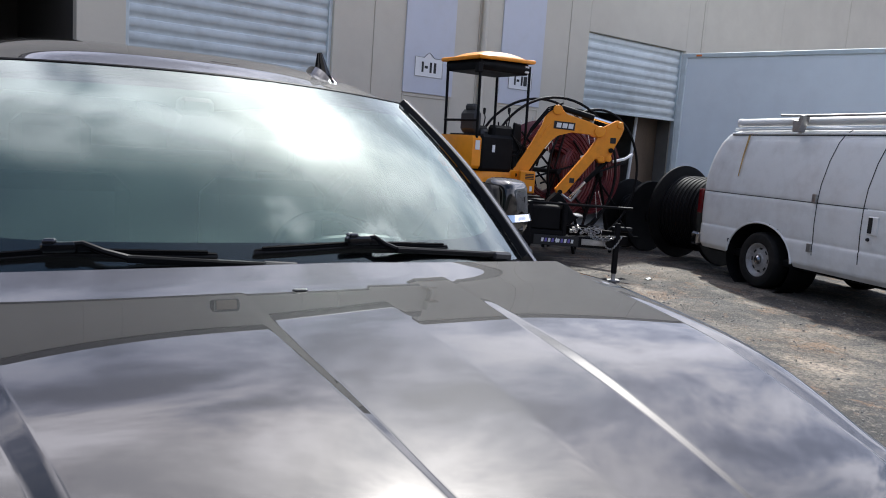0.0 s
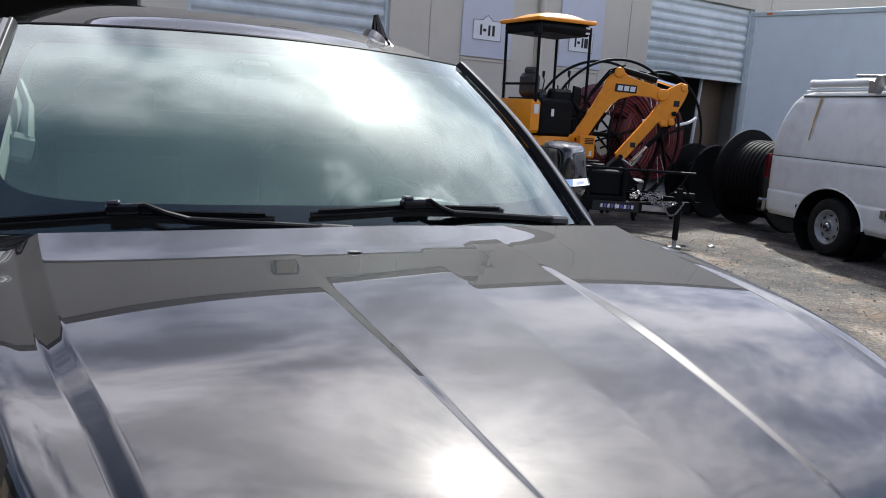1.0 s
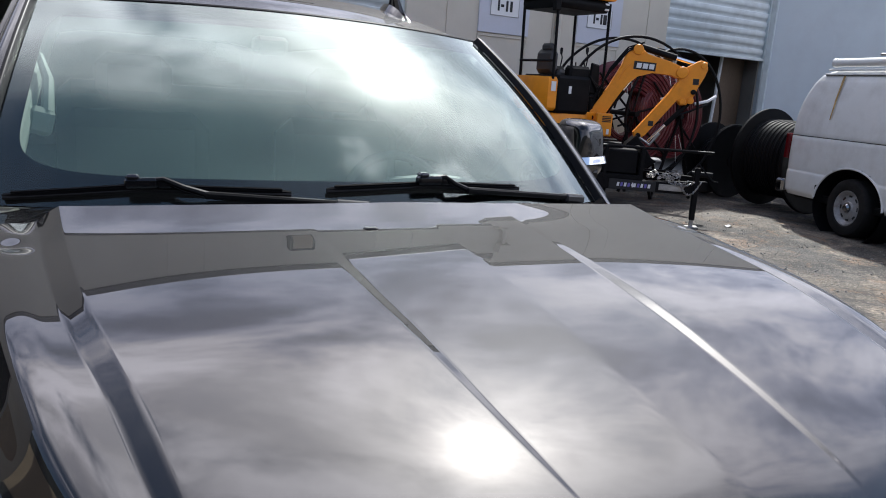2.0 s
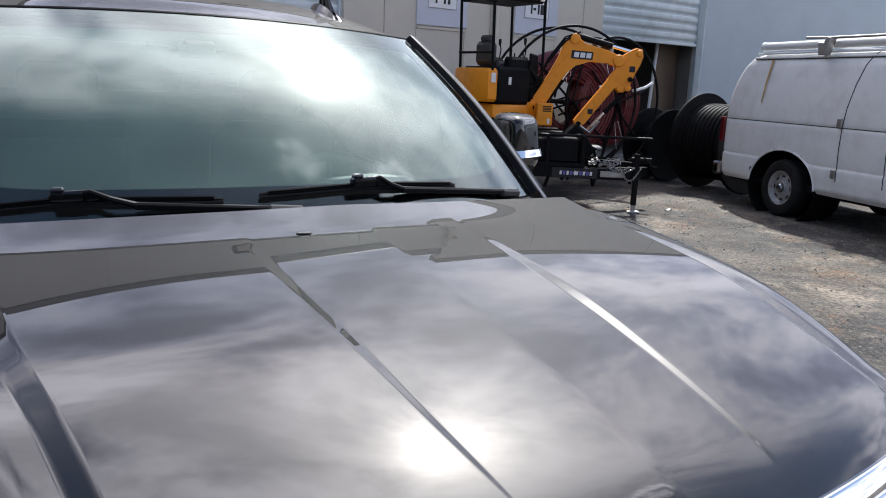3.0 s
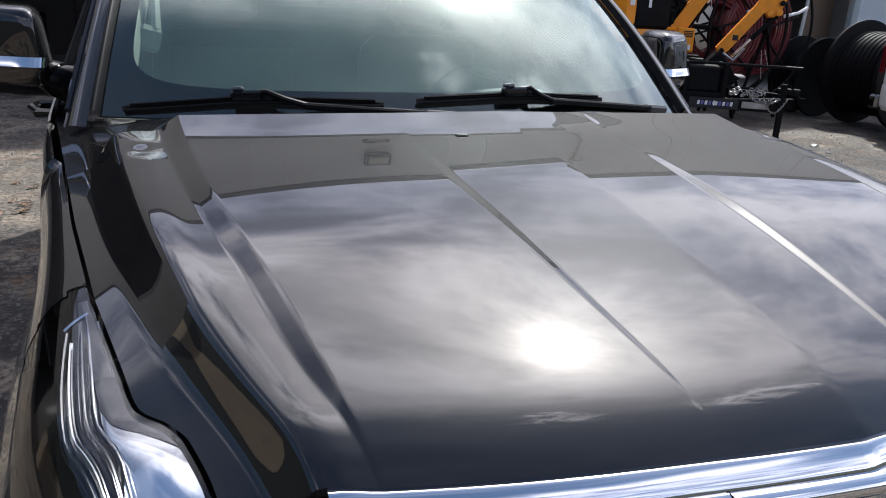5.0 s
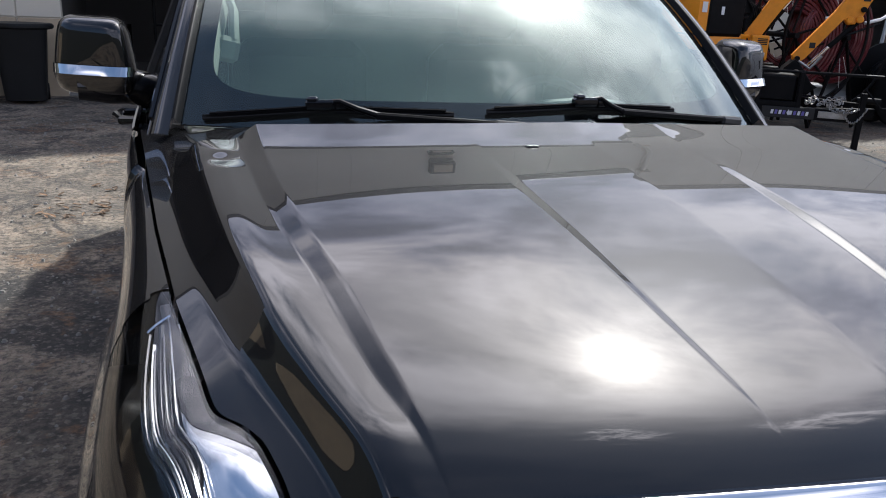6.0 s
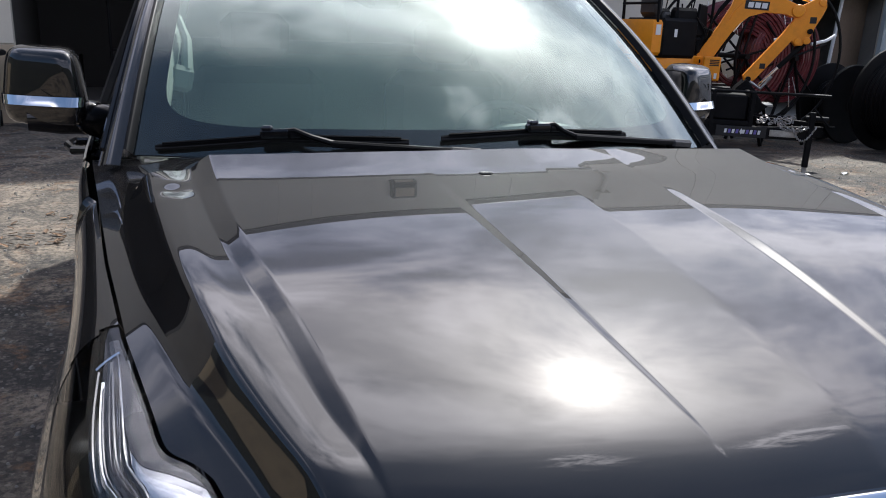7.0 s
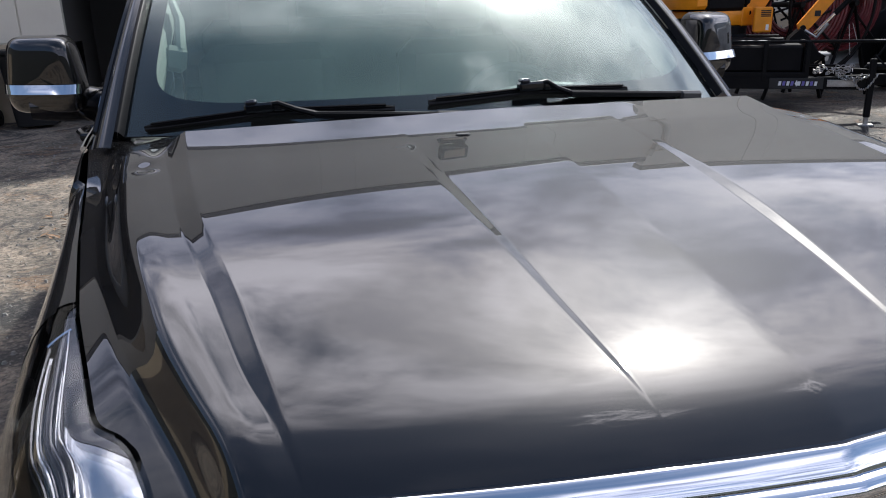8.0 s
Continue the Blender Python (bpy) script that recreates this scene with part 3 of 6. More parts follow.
def hood_z(x, y):
    """Height of the bonnet: two raised flanks, a sunken middle with a faint spine, shoulders that fall to the seam."""
    a = abs(x - hood_shift(y))
    pull = (front_y(min(a, 0.72)) + 0.075) * (1 - ease(0.0, 0.48, y))
    z = crest(y - pull - (hood_back(a) - HOOD_BACK) * ease(0.5, 0.85, y))
    z -= 0.42 * max(0.0, y - 0.82) ** 2 * ease(0.665, 0.73, a)
    z -= 0.12 * max(0.0, y - 0.82) ** 2 * ease(-0.10, 0.70, x)
    xi, xo, face = inner_x(y), outer_x(y), face_wide(y)
    tilt = (INNER_TILT - 0.135 * ease(0.33, 0.66, y)) * ease(-0.03, 0.05, y) * (1 - 0.95 * ease(0.58, 0.88, y))
    if a < xi:
        z += 0.0032 * (1 - abs(x - 0.018 * (1 - (a / xi) ** 2)) / xi) * ease(-0.10, 0.05, y)
    else:
        z += tilt * min(a - xi, face) - 0.0065 * ((min(a, xo) - xi) / (xo - xi)) ** 2
    if a > xo:
        wide = step_wide(y)
        xf, xs = xo + wide, seam_even(y)
        z -= OUTER_TILT * ease(-0.02, 0.16, y) * min(a - xo, wide)
        if a > xf:
            top = z
            z = top - (top - seam_z(y)) * shoulder((a - xf) / (xs - xf) * (1.19 - 0.19 * ease(0.08, 0.34, y)))
            # small dimple in the back corner
            z -= 0.0055 * math.exp(-(((a - 0.742) / 0.021) ** 2 + ((y - 0.893) / 0.034) ** 2))
    return z


def hood_cols(y):
    """Places across the bonnet, close together at the creases."""
    xi, xo, xs = inner_x(y), outer_x(y), seam_x(y) - 0.003
    cols = [0.0, 0.010, 0.0168, 0.0182, 0.026]

    def crease(p, w):
        e = min(0.0007, w * 0.2)
        return [p - 0.004, p - e, p + e, p + w * 0.22, p + w * 0.5, p + w * 0.78, p + w - e, p + w + e, p + w + 0.004]

    def fill(q, n):
        p = cols[-1]
        cols.extend(lerp(p, q, (i + 1) / (n + 1)) for i in range(n))

    for p, w, n in ((xi, face_wide(y), 14), (xo, step_wide(y), 24)):
        c = crease(p, w)
        fill(c[0], n)
        cols.extend(c)
    fill(xs, 44)
    cols.append(xs)
    s = hood_shift(y)
    return [s * min(1, (xs - c) / 0.05) - c for c in cols[:0:-1]] + [c + s * min(1, (xs - c) / 0.05) for c in cols]


NCOL = len(hood_cols(0.5))
sh = Shape()
ROWS = 130
pts, fcs = [], []
for j in range(ROWS + 1):
    t = j / ROWS
    for i in range(NCOL):
        y = lerp(-0.085, HOOD_BACK, t ** 1.25)
        for _ in range(3):
            x = hood_cols(y)[i]
            y0 = front_y(min(abs(x), 0.72))
            yb = hood_back(x)
            y = lerp(y0, yb, t ** 1.25)
        pts.append((x, y, hood_z(x, y)))
# rolled rim under the edge
base = len(pts)
for i in range(NCOL):
    x, y, z = pts[i]
    pts.append((x, y + 0.004, z - 0.012))
for i in range(NCOL):
    x, y, z = pts[ROWS * NCOL + i]
    pts.append((x, y - 0.004, z - 0.014))
for j in range(ROWS):
    for i in range(NCOL - 1):
        fcs.append((j * NCOL + i, j * NCOL + i + 1, (j + 1) * NCOL + i + 1, (j + 1) * NCOL + i))
for i in range(NCOL - 1):
    fcs.append((i, i + 1, base + i + 1, base + i))
    fcs.append((ROWS * NCOL + i, ROWS * NCOL + i + 1, base + NCOL + i + 1, base + NCOL + i))
part("bonnet", sh.add(pts, fcs), PAINT, suv, "glossy black bonnet with four raised creases", sharp=40)

sh = Shape().slab([(-0.020, 0.0), (-0.012, -0.010), (0.010, -0.011), (0.018, -0.002), (0.012, 0.006), (-0.014, 0.007)], 0.0, 0.006, 0.003, "xy")
nz = (-0.124, 0.846)
part("washer_nozzle", sh.moved(Matrix.Translation((nz[0], nz[1], hood_z(*nz) - 0.001)) @ Matrix.Diagonal((0.85, 0.8, 0.6, 1))), PLASTIC, suv, "small black washer nozzle")

# --- body sides: profile from the bonnet seam or belt line down to the sill
ARCH_Y, ARCH_Z, ARCH_R = 0.80, 0.40, 0.47
REAR_Y = 5.35
belt_x = smooth_curve([1.2, 1.5, 2.2, 4.5, 5.4], [0.915, 0.945, 0.965, 0.955, 0.90], width=0.08)
belt_z = smooth_curve([1.2, 1.6, 4.0, 5.4], [1.205, 1.225, 1.26, 1.27], width=0.08)


def side_top(y):
    if y < 1.2:
        yy = max(y, -0.02)
        return seam_x(yy) + 0.003, hood_z(seam_x(yy) + 0.003, yy)
    return belt_x(y), belt_z(y)


def flank_x(y):
    """Half width of the body at its widest."""
    nose = max(0.0, (0.42 - y) / 0.50)
    tail = max(0.0, (y - 4.6) / 0.8)
    return 1.0 - 0.045 * ease(1.7, 0.7, y) - 0.17 * nose ** 2.0 - 0.10 * tail ** 2


def side_point(y, s):
    """s runs 0 to 1 from the top edge to the sill."""
    xt, zt = side_top(y)
    xf = max(flank_x(y), xt + 0.02)
    if s < 0.35:
        k = s / 0.35
        x = xt + (xf - 0.02 - xt) * math.sin(k * math.pi / 2) ** 0.9
        z = zt - 0.19 * (1 - math.cos(k * math.pi / 2)) ** 0.9
    else:
        k = (s - 0.35) / 0.65
        x = xf - 0.02 + 0.02 * math.sin(min(k * 3.2, 1) * math.pi / 2) - 0.07 * max(0, (k - 0.72) / 0.28) ** 1.5
        z = lerp(zt - 0.19, 0.36, k)
    for ay in (ARCH_Y, 3.75):
        d = math.hypot(y - ay, z - ARCH_Z)
        if z < ARCH_Z + 0.75:
            x += 0.036 * math.exp(-(((d - ARCH_R) / 0.10) ** 2)) * ease(0.15, 0.4, d)
    return x, y, z


def in_arch(y, s):
    x, yy, z = side_point(y, s)
    return any(math.hypot(yy - ay, z - ARCH_Z) < ARCH_R - 0.02 for ay in (ARCH_Y, 3.75))


def lamp_edge(y):
    """How far down the side the headlamp reaches."""
    return 0.56 if y < 0.40 else 0.56 * max(0.0, (0.545 - y) / 0.145) ** 0.6


def in_lamp(y, s):
    return y < 0.545 and s < lamp_edge(y)


def arch_snap(y, s):
    """The side's point, drawn out to the rim of a wheel arch where it would lie inside it."""
    x, yy, z = side_point(y, s)
    for ay in (ARCH_Y, 3.75):
        d = math.hypot(yy - ay, z - ARCH_Z)
        if d < ARCH_R - 0.02 and d > 0.02:
            k = (ARCH_R - 0.02) / d
            yy, z = ay + (yy - ay) * k, ARCH_Z + (z - ARCH_Z) * k
    return x, yy, z


ss = [i / 60 for i in range(61)]


def panel_side(y0, y1, name, mirror, label="", n=60, keep=None, mat=PAINT):
    ys = [lerp(y0, y1, i / n) for i in range(n + 1)]
    k = -1 if mirror else 1
    sh = Shape().sheet(lambda u, v: (k * arch_snap(u, v)[0], arch_snap(u, v)[1], arch_snap(u, v)[2]), ys, ss, keep)
    return part(name, sh, mat, suv, label, sharp=50)


for mirror in (True, False):
    panel_side(-0.02, 1.20, "front_fender", mirror, n=90, keep=lambda u, v: not in_arch(u, v) and not in_lamp(u, v))
    panel_side(1.206, 2.44, "front_door", mirror, n=30)
    panel_side(2.446, 3.45, "rear_door", mirror, n=30, keep=lambda u, v: not in_arch(u, v))
    panel_side(3.456, REAR_Y, "rear_fender", mirror, n=60, keep=lambda u, v: not in_arch(u, v))

# --- headlamps
guide_in = smooth_curve([-0.05, 0.0, 0.16, 0.21, 0.26, 0.47, 0.55], [0.125, 0.120, 0.092, 0.077, 0.058, 0.026, 0.02], width=0.08)
guide_out = smooth_curve([-0.05, 0.0, 0.2, 0.33, 0.465, 0.55], [0.155, 0.152, 0.147, 0.134, 0.082, 0.05], width=0.08)
for mirror in (True, False):
    k = -1 if mirror else 1
    lamp_ob = part("headlamp", Shape().sheet(lambda u, v: (k * (side_point(u, v)[0] - 0.10), u + 0.04, side_point(u, v)[2] - 0.13),
                   [-0.015 + 0.56 * i / 40 for i in range(41)], ss, in_lamp), GLOSS_BLACK, suv, "tall headlamp with clear lens and chrome light bars", sharp=60)
    part("lens", Shape().sheet(lambda u, v: (k * side_point(u, v)[0], u, side_point(u, v)[2] - 0.002), [-0.02 + 0.565 * i / 60 for i in range(61)], ss, in_lamp), LENS, lamp_ob, "clear lens", sharp=60, shadow=False)
    # cluster of slim bright guides beside the bezel, over a silvered backing
    sh = Shape().sheet(lambda u, v: (k * (side_point(u, lerp(guide_in(u), guide_out(u), v))[0] - 0.022), u + 0.006, side_point(u, lerp(guide_in(u), guide_out(u), v))[2] - 0.016), [-0.01 + 0.015 * i for i in range(33)], [i / 8 for i in range(9)])
    part("backing", sh, LAMP_SILVER, lamp_ob, "silvered lamp backing", sharp=60)
    for i in range(11):
        f = i / 10
        wide = (0.0016, 0.0040, 0.0018, 0.0024, 0.0042)[i % 5]
        deep = (0.007, 0.013, 0.006, 0.015, 0.010, 0.006)[i % 6]
        top = 0.470 - 0.018 * ((i * 7) % 4) - 0.03 * f
        line = []
        for n in range(22):
            y = lerp(0.0, top, n / 21)
            p = side_point(y, lerp(guide_in(y), guide_out(y), f))
            line.append((k * (p[0] - deep), p[1] + 0.004, p[2] - deep * 0.7))
        part("light_bar", Shape().tube(line, wide, 6), (CHROME, SMOKED, CHROME_DARK, CHROME, SMOKED, CHROME_DARK)[i % 6], lamp_ob, "chrome light bar")
    line = [(k * (side_point(0.474, v)[0] - 0.008), 0.478 - 0.35 * (v - 0.025), side_point(0.474, v)[2] - 0.006) for v in (0.025, 0.04, 0.055, 0.07, 0.082)]
    part("light_bar", Shape().tube(line, 0.003, 6), CHROME, lamp_ob, "chrome light bar")

    def under_lens(y, dx, deep):
        """A point below the lens, dx out from the seam."""
        x, z = side_top(y)
        r = min(max(dx / (max(flank_x(y), x + 0.02) - 0.02 - x), 0.0), 0.97) ** 1.11
        return (k * (x + dx), y, z - 0.19 * (1 - math.sqrt(1 - r * r)) ** 0.9 - deep)

    def plate_wide(y):
        return 0.030 + 0.36 * max(0.0, 0.262 - y)

    rows = [i / 14 for i in range(15)]
    across = [i / 12 for i in range(13)]

    def plate(u, v, deep):
        """The bright plate: u from its foot to its slanting top edge, v out from the seam."""
        y = lerp(-0.02, 0.178 + 2.85 * (0.033 * v), u)
        return under_lens(y, 0.003 + (plate_wide(y) - 0.003) * v, deep)

    def bezel_point(u, v, deep):
        y = lerp(0.180 + 2.85 * (0.033 * v), 0.52, u)
        return under_lens(y, 0.0025 + (max(plate_wide(y) - 0.055 * max(0, y - 0.262), 0.012) - 0.0025) * v, deep)

    part("reflector", Shape().sheet(lambda u, v: plate(u, v, 0.011), rows, across), CHROME, lamp_ob, "bright chrome reflector plate", sharp=60)
    part("reflector_step", Shape().sheet(lambda u, v: plate(u, 1.0 + 0.10 * v, 0.010 + 0.012 * v), rows, [0, 0.5, 1]), GLOSS_BLACK, lamp_ob, sharp=60)
    part("bezel", Shape().sheet(lambda u, v: bezel_point(u, v, 0.010), [i / 40 for i in range(41)], across), SMOKED, lamp_ob, "smoked bezel", sharp=60)

# --- chrome bar along the bonnet's front edge, emblem plate, grille
def bar_strip(prof, x0, x1, n=90):
    def fn(u, v):
        d, h = prof[int(v)]
        y, = (front_y(abs(u)),)
        z = hood_z(u, y) - 0.003
        return (u, y - 0.002 - d, z + h)
    return Shape().sheet(fn, [lerp(x0, x1, i / n) for i in range(n + 1)], list(range(len(prof))))


upper = [(-0.02, -0.004), (0.000, 0.000), (0.005, -0.003), (0.017, -0.020), (0.019, -0.025), (0.012, -0.028)]
lower = [(0.010, -0.027), (0.020, -0.027), (0.026, -0.030), (0.030, -0.038), (0.028, -0.046), (0.018, -0.052), (0.0, -0.055)]
mid = [(0.012, -0.027), (0.026, -0.028), (0.033, -0.032), (0.036, -0.040), (0.034, -0.048), (0.024, -0.052), (0.0, -0.055)]
grille = part("grille", bar_strip([(-0.03, -0.04), (-0.012, -0.10), (-0.012, -0.40), (-0.03, -0.45)], -0.60, 0.60), GLOSS_BLACK, suv, "wide dark grille under a chrome bar", sharp=45)
part("chrome_bar", bar_strip(upper, -0.60, 0.60), CHROME, grille, "polished chrome bar", sharp=60)
for a, b, prof in ((-0.60, -0.192, lower), (-0.19, 0.19, mid), (0.192, 0.60, lower)):
    part("chrome_lip", bar_strip(prof, a, b, 40), CHROME, grille, sharp=60)
part("emblem_plate", bar_strip([(0.0, -0.053), (0.018, -0.056), (0.022, -0.075), (0.016, -0.16), (0.0, -0.17)], -0.185, 0.185, 40), CHROME, grille, "chrome emblem plate without letters", sharp=50)
for a, b in ((-0.58, -0.20), (0.20, 0.58)):
    part("grille_band", bar_strip([(-0.01, -0.056), (0.012, -0.058), (0.010, -0.105), (-0.01, -0.11)], a, b, 40), CHROME_DARK, grille, sharp=50)
    for i in range(9):
        h = -0.125 - 0.03 * i
        part("grille_slat", bar_strip([(-0.012, h), (0.006, h - 0.002), (0.008, h - 0.008), (-0.012, h - 0.014)], a, b, 24), CHROME_DARK, grille, sharp=60)
part("bumper", bar_strip([(-0.05, -0.45), (0.02, -0.46), (0.06, -0.50), (0.07, -0.62), (0.03, -0.74), (-0.08, -0.76)], -0.72, 0.72, 60), PAINT, suv, sharp=45)

# --- windscreen
def glass_point(u, v):
    """u -1 to 1 across, v 0 to 1 up."""
    xb, xt = 0.826, 0.698
    xb, yb, zb = xb * u, 1.115 + 0.245 * u * u, 1.288 - 0.018 * u * u
    x2, y2, z2 = xt * u, 1.845 + 0.15 * u * u, 1.768 - 0.018 * u * u
    b = 0.028 * math.sin(math.pi * v)
    return Vector((lerp(xb, x2, v), lerp(yb, y2, v) - b * 0.55, lerp(zb, z2, v) + b * 0.83))


us = [-1 + i / 32 for i in range(65)]
vs = [i / 40 for i in range(41)]
windscreen = part("windscreen", Shape().sheet(lambda u, v: glass_point(u, v), us, vs), GLASS, suv, "raked laminated windscreen with black border", sharp=179, shadow=False)


def border(a, t):
    """Ring from the pane's edge (t 0) to the rounded clear field (t 1)."""
    c, s = math.cos(2 * math.pi * a), math.sin(2 * math.pi * a)
    m = max(abs(c), abs(s))
    e = (abs(c) ** 8 + abs(s) ** 8) ** (1 / 8)
    u = lerp(c / m, 0.938 * c / e, t)
    v = lerp(0.5 + 0.5 * s / m, 0.525 + 0.41 * s / e, t)
    return glass_point(u, v) - Vector((0, -0.0025, 0.0035))


part("shade_band", Shape().sheet(lambda u, v: glass_point(u * 0.985, lerp(0.885, 0.99, v)) - Vector((0, -0.006, 0.008)), us, [i / 6 for i in range(7)]), SHADE_BAND, windscreen, "violet-grey shade band along the top", sharp=179, shadow=False)
part("inner_ply", Shape().sheet(lambda u, v: glass_point(u * 0.985, 0.01 + 0.873 * v) - Vector((0, -0.006, 0.008)), us, vs), INNER_PLY, windscreen, "inner ply with the haze put into its colour", sharp=179, shadow=False)
part("frit_border", Shape().sheet(border, [i / 240 for i in range(241)], [0, 0.25, 0.5, 0.75, 1]), GLOSS_BLACK, windscreen, "black ceramic border", sharp=179)
sh = Shape().tube([glass_point(u, 1.0) + Vector((0, 0.003, -0.001)) for u in us], 0.006, 6)
for e in (-1, 1):
    up = Vector((e * 0.26, -0.57, 0.78))
    sh.sheet(lambda w, v: glass_point(e, v) + up * (0.019 * math.sin(math.pi / 2 * min(w * 1.6, 1))) + Vector((e * 0.016 * w, 0.006 * w, 0)), [i / 8 for i in range(9)], vs)
part("seal", sh, WIPER_BLACK, windscreen)

# --- pillars, roof, side windows
roof_rise = smooth_curve([1.86, 2.0, 2.2, 2.5, 3.2, 4.3, 5.1], [0.0, 0.052, 0.092, 0.120, 0.135, 0.11, 0.04], width=0.05)


def roof_point(u, y):
    """u -1 to 1 across the roof."""
    a = abs(u)
    y0 = 1.850 + 0.15 * u * u
    yy = max(lerp(y0, 5.12, (y - 1.87) / (5.12 - 1.87)), y0)
    half = 0.71 + 0.05 * ease(1.9, 2.6, yy) - 0.05 * ease(4.2, 5.1, yy)
    z = 1.771 - 0.020 * u * u * (1 - ease(1.9, 2.6, yy)) + roof_rise(yy - 0.15 * u * u) * (1 - 0.55 * a ** 4) - 0.05 * a ** 6 * ease(1.9, 2.4, yy)
    return (half * u, yy, z)


def roof_edge(y):
    return roof_point(1, 1.87 + (max(y, 2.0) - 2.0) / 3.12 * 3.25)


part("roof", Shape().sheet(roof_point, [-1 + i / 24 for i in range(49)], [1.87 + (5.12 - 1.87) * (i / 70) ** 1.4 for i in range(71)]), PAINT, suv, sharp=179)
for mirror in (True, False):
    k = -1 if mirror else 1

    def pillar(w, v):
        g = glass_point(1, v)
        d = Vector((lerp(0.125, 0.070, v), lerp(0.13, 0.10, v), -0.02))
        bulge = Vector((0.4, -0.5, 0.45)).normalized() * 0.007 * math.sin(math.pi * min(w * 1.1, 1))
        q = g + Vector((0.0205, -0.006, 0.0145)) + d * w * 0.40 + bulge
        return (k * q.x, q.y, q.z)

    part("pillar", Shape().sheet(pillar, [i / 12 for i in range(13)], [-0.06 + 1.05 * i / 40 for i in range(41)]), PAINT, suv, "painted windscreen pillar", sharp=60)
    part("pillar_trim", Shape().tube([pillar(0.98, v / 20) for v in range(21)], 0.008, 6), GLOSS_BLACK, suv)
    # cowl corner piece between bonnet, pillar and fender
    def corner(a, b):
        x = lerp(0.66, 0.885, a)
        p0 = Vector((x, hood_back(x) + 0.004, hood_z(x, hood_back(x)) - 0.001))
        p1 = glass_point(0.84, 0.0).lerp(Vector((0.928, 1.50, 1.236)), a) + Vector((0, -0.01, 0.0))
        q = p0.lerp(p1, b) 
        return (k * q.x, q.y, q.z)

    part("cowl_corner", Shape().sheet(corner, [i / 30 for i in range(31)], [i / 16 for i in range(17)]), PAINT, suv, sharp=60)

    def side_glass(u, v):
        y0, y1 = lerp(1.50, 2.06, v), lerp(4.95, 4.75, v)
        y = lerp(y0, y1, u)
        x = lerp(belt_x(y) - 0.012, roof_edge(y)[0] + 0.004, v ** 1.1)
        return (k * x, y, lerp(belt_z(y) - 0.01, roof_edge(y)[2] - 0.012, v))

    part("side_window", Shape().sheet(side_glass, [i / 30 for i in range(31)], [i / 10 for i in range(11)]), GLASS_DARK, suv, "dark tinted side glass", sharp=179)
    def rear_pillar(a, b):
        """Body between the side glass and the rear window."""
        q = Vector(side_glass(1, b)).lerp(Vector((k * 0.735, lerp(REAR_Y, 5.10, b), lerp(1.27, 1.80, b))), a)
        return (q.x, q.y, q.z)

    part("rear_pillar", Shape().sheet(rear_pillar, [i / 6 for i in range(7)], [i / 8 for i in range(9)]), PAINT, suv, sharp=60)
    for y in (2.44, 3.45):
        part("door_pillar", Shape().tube([(k * (belt_x(y) - 0.004), y, belt_z(y)), (k * (roof_edge(y)[0] + 0.004), y + 0.10, roof_edge(y)[2] - 0.02)], 0.028, 8), RUBBER, suv)
    part("belt_moulding", Shape().tube([(k * (belt_x(1.5 + 0.1 * i) + 0.001), 1.5 + 0.1 * i, belt_z(1.5 + 0.1 * i) + 0.004) for i in range(36)], 0.009, 8), CHROME, suv, "bright belt moulding")
    part("roof_rail_trim", Shape().tube([(k * (roof_edge(y)[0] + 0.006), y, roof_edge(y)[2] - 0.004) for y in [2.0 + 0.1 * i for i in range(30)]], 0.007, 8), GLOSS_BLACK, suv)
    part("cant_rail", Shape().tube([(k * (roof_edge(y)[0] + 0.022), y, roof_edge(y)[2] - 0.016) for y in [2.0 + 0.1 * i for i in range(30)]], 0.016, 10), PAINT, suv)
    # door handles
    for y in (2.08, 3.12):
        x, z = side_point(y, 0.15)[0], 1.195
        h = part("door_handle", Shape().tube([(k * (x - 0.02), y - 0.10, z - 0.01), (k * 1.020, y - 0.08, z - 0.012), (k * 1.040, y, z - 0.01), (k * 1.030, y + 0.09, z - 0.012), (k * (x - 0.02), y + 0.11, z - 0.01)], [0.010, 0.015, 0.017, 0.015, 0.010], 10), PAINT, suv, "painted door handle")
    # arch liner and wheels
    for ay in (ARCH_Y, 3.75):
        part("arch_liner", Shape().lathe([(ARCH_R - 0.01, 0), (ARCH_R - 0.01, 0.34), (0.05, 0.34)], (k * 0.985, ay, ARCH_Z), (-k, 0, 0), 40), PLASTIC, suv, sharp=60)
        wheel = part("wheel", Shape().lathe([(0.05, 0.02), (0.24, 0.035), (0.255, 0.0), (0.265, 0.0), (0.265, 0.22)], (k * 0.965, ay, 0.40), (-k, 0, 0), 48), CHROME_DARK, suv)
        part("tyre", Shape().lathe([(0.262, 0.03), (0.30, 0.0), (0.37, 0.006), (0.395, 0.03), (0.40, 0.07), (0.40, 0.22), (0.37, 0.27), (0.262, 0.26)], (k * 0.968, ay, 0.40), (-k, 0, 0), 56), RUBBER, wheel)

# --- roof aerial
FIN_X = 0.44


def fin_base(y):
    u = FIN_X / 0.715
    yy = y - 0.15 * u * u
    return 1.771 + roof_rise(yy) * (1 - 0.55 * u ** 4) - 0.012


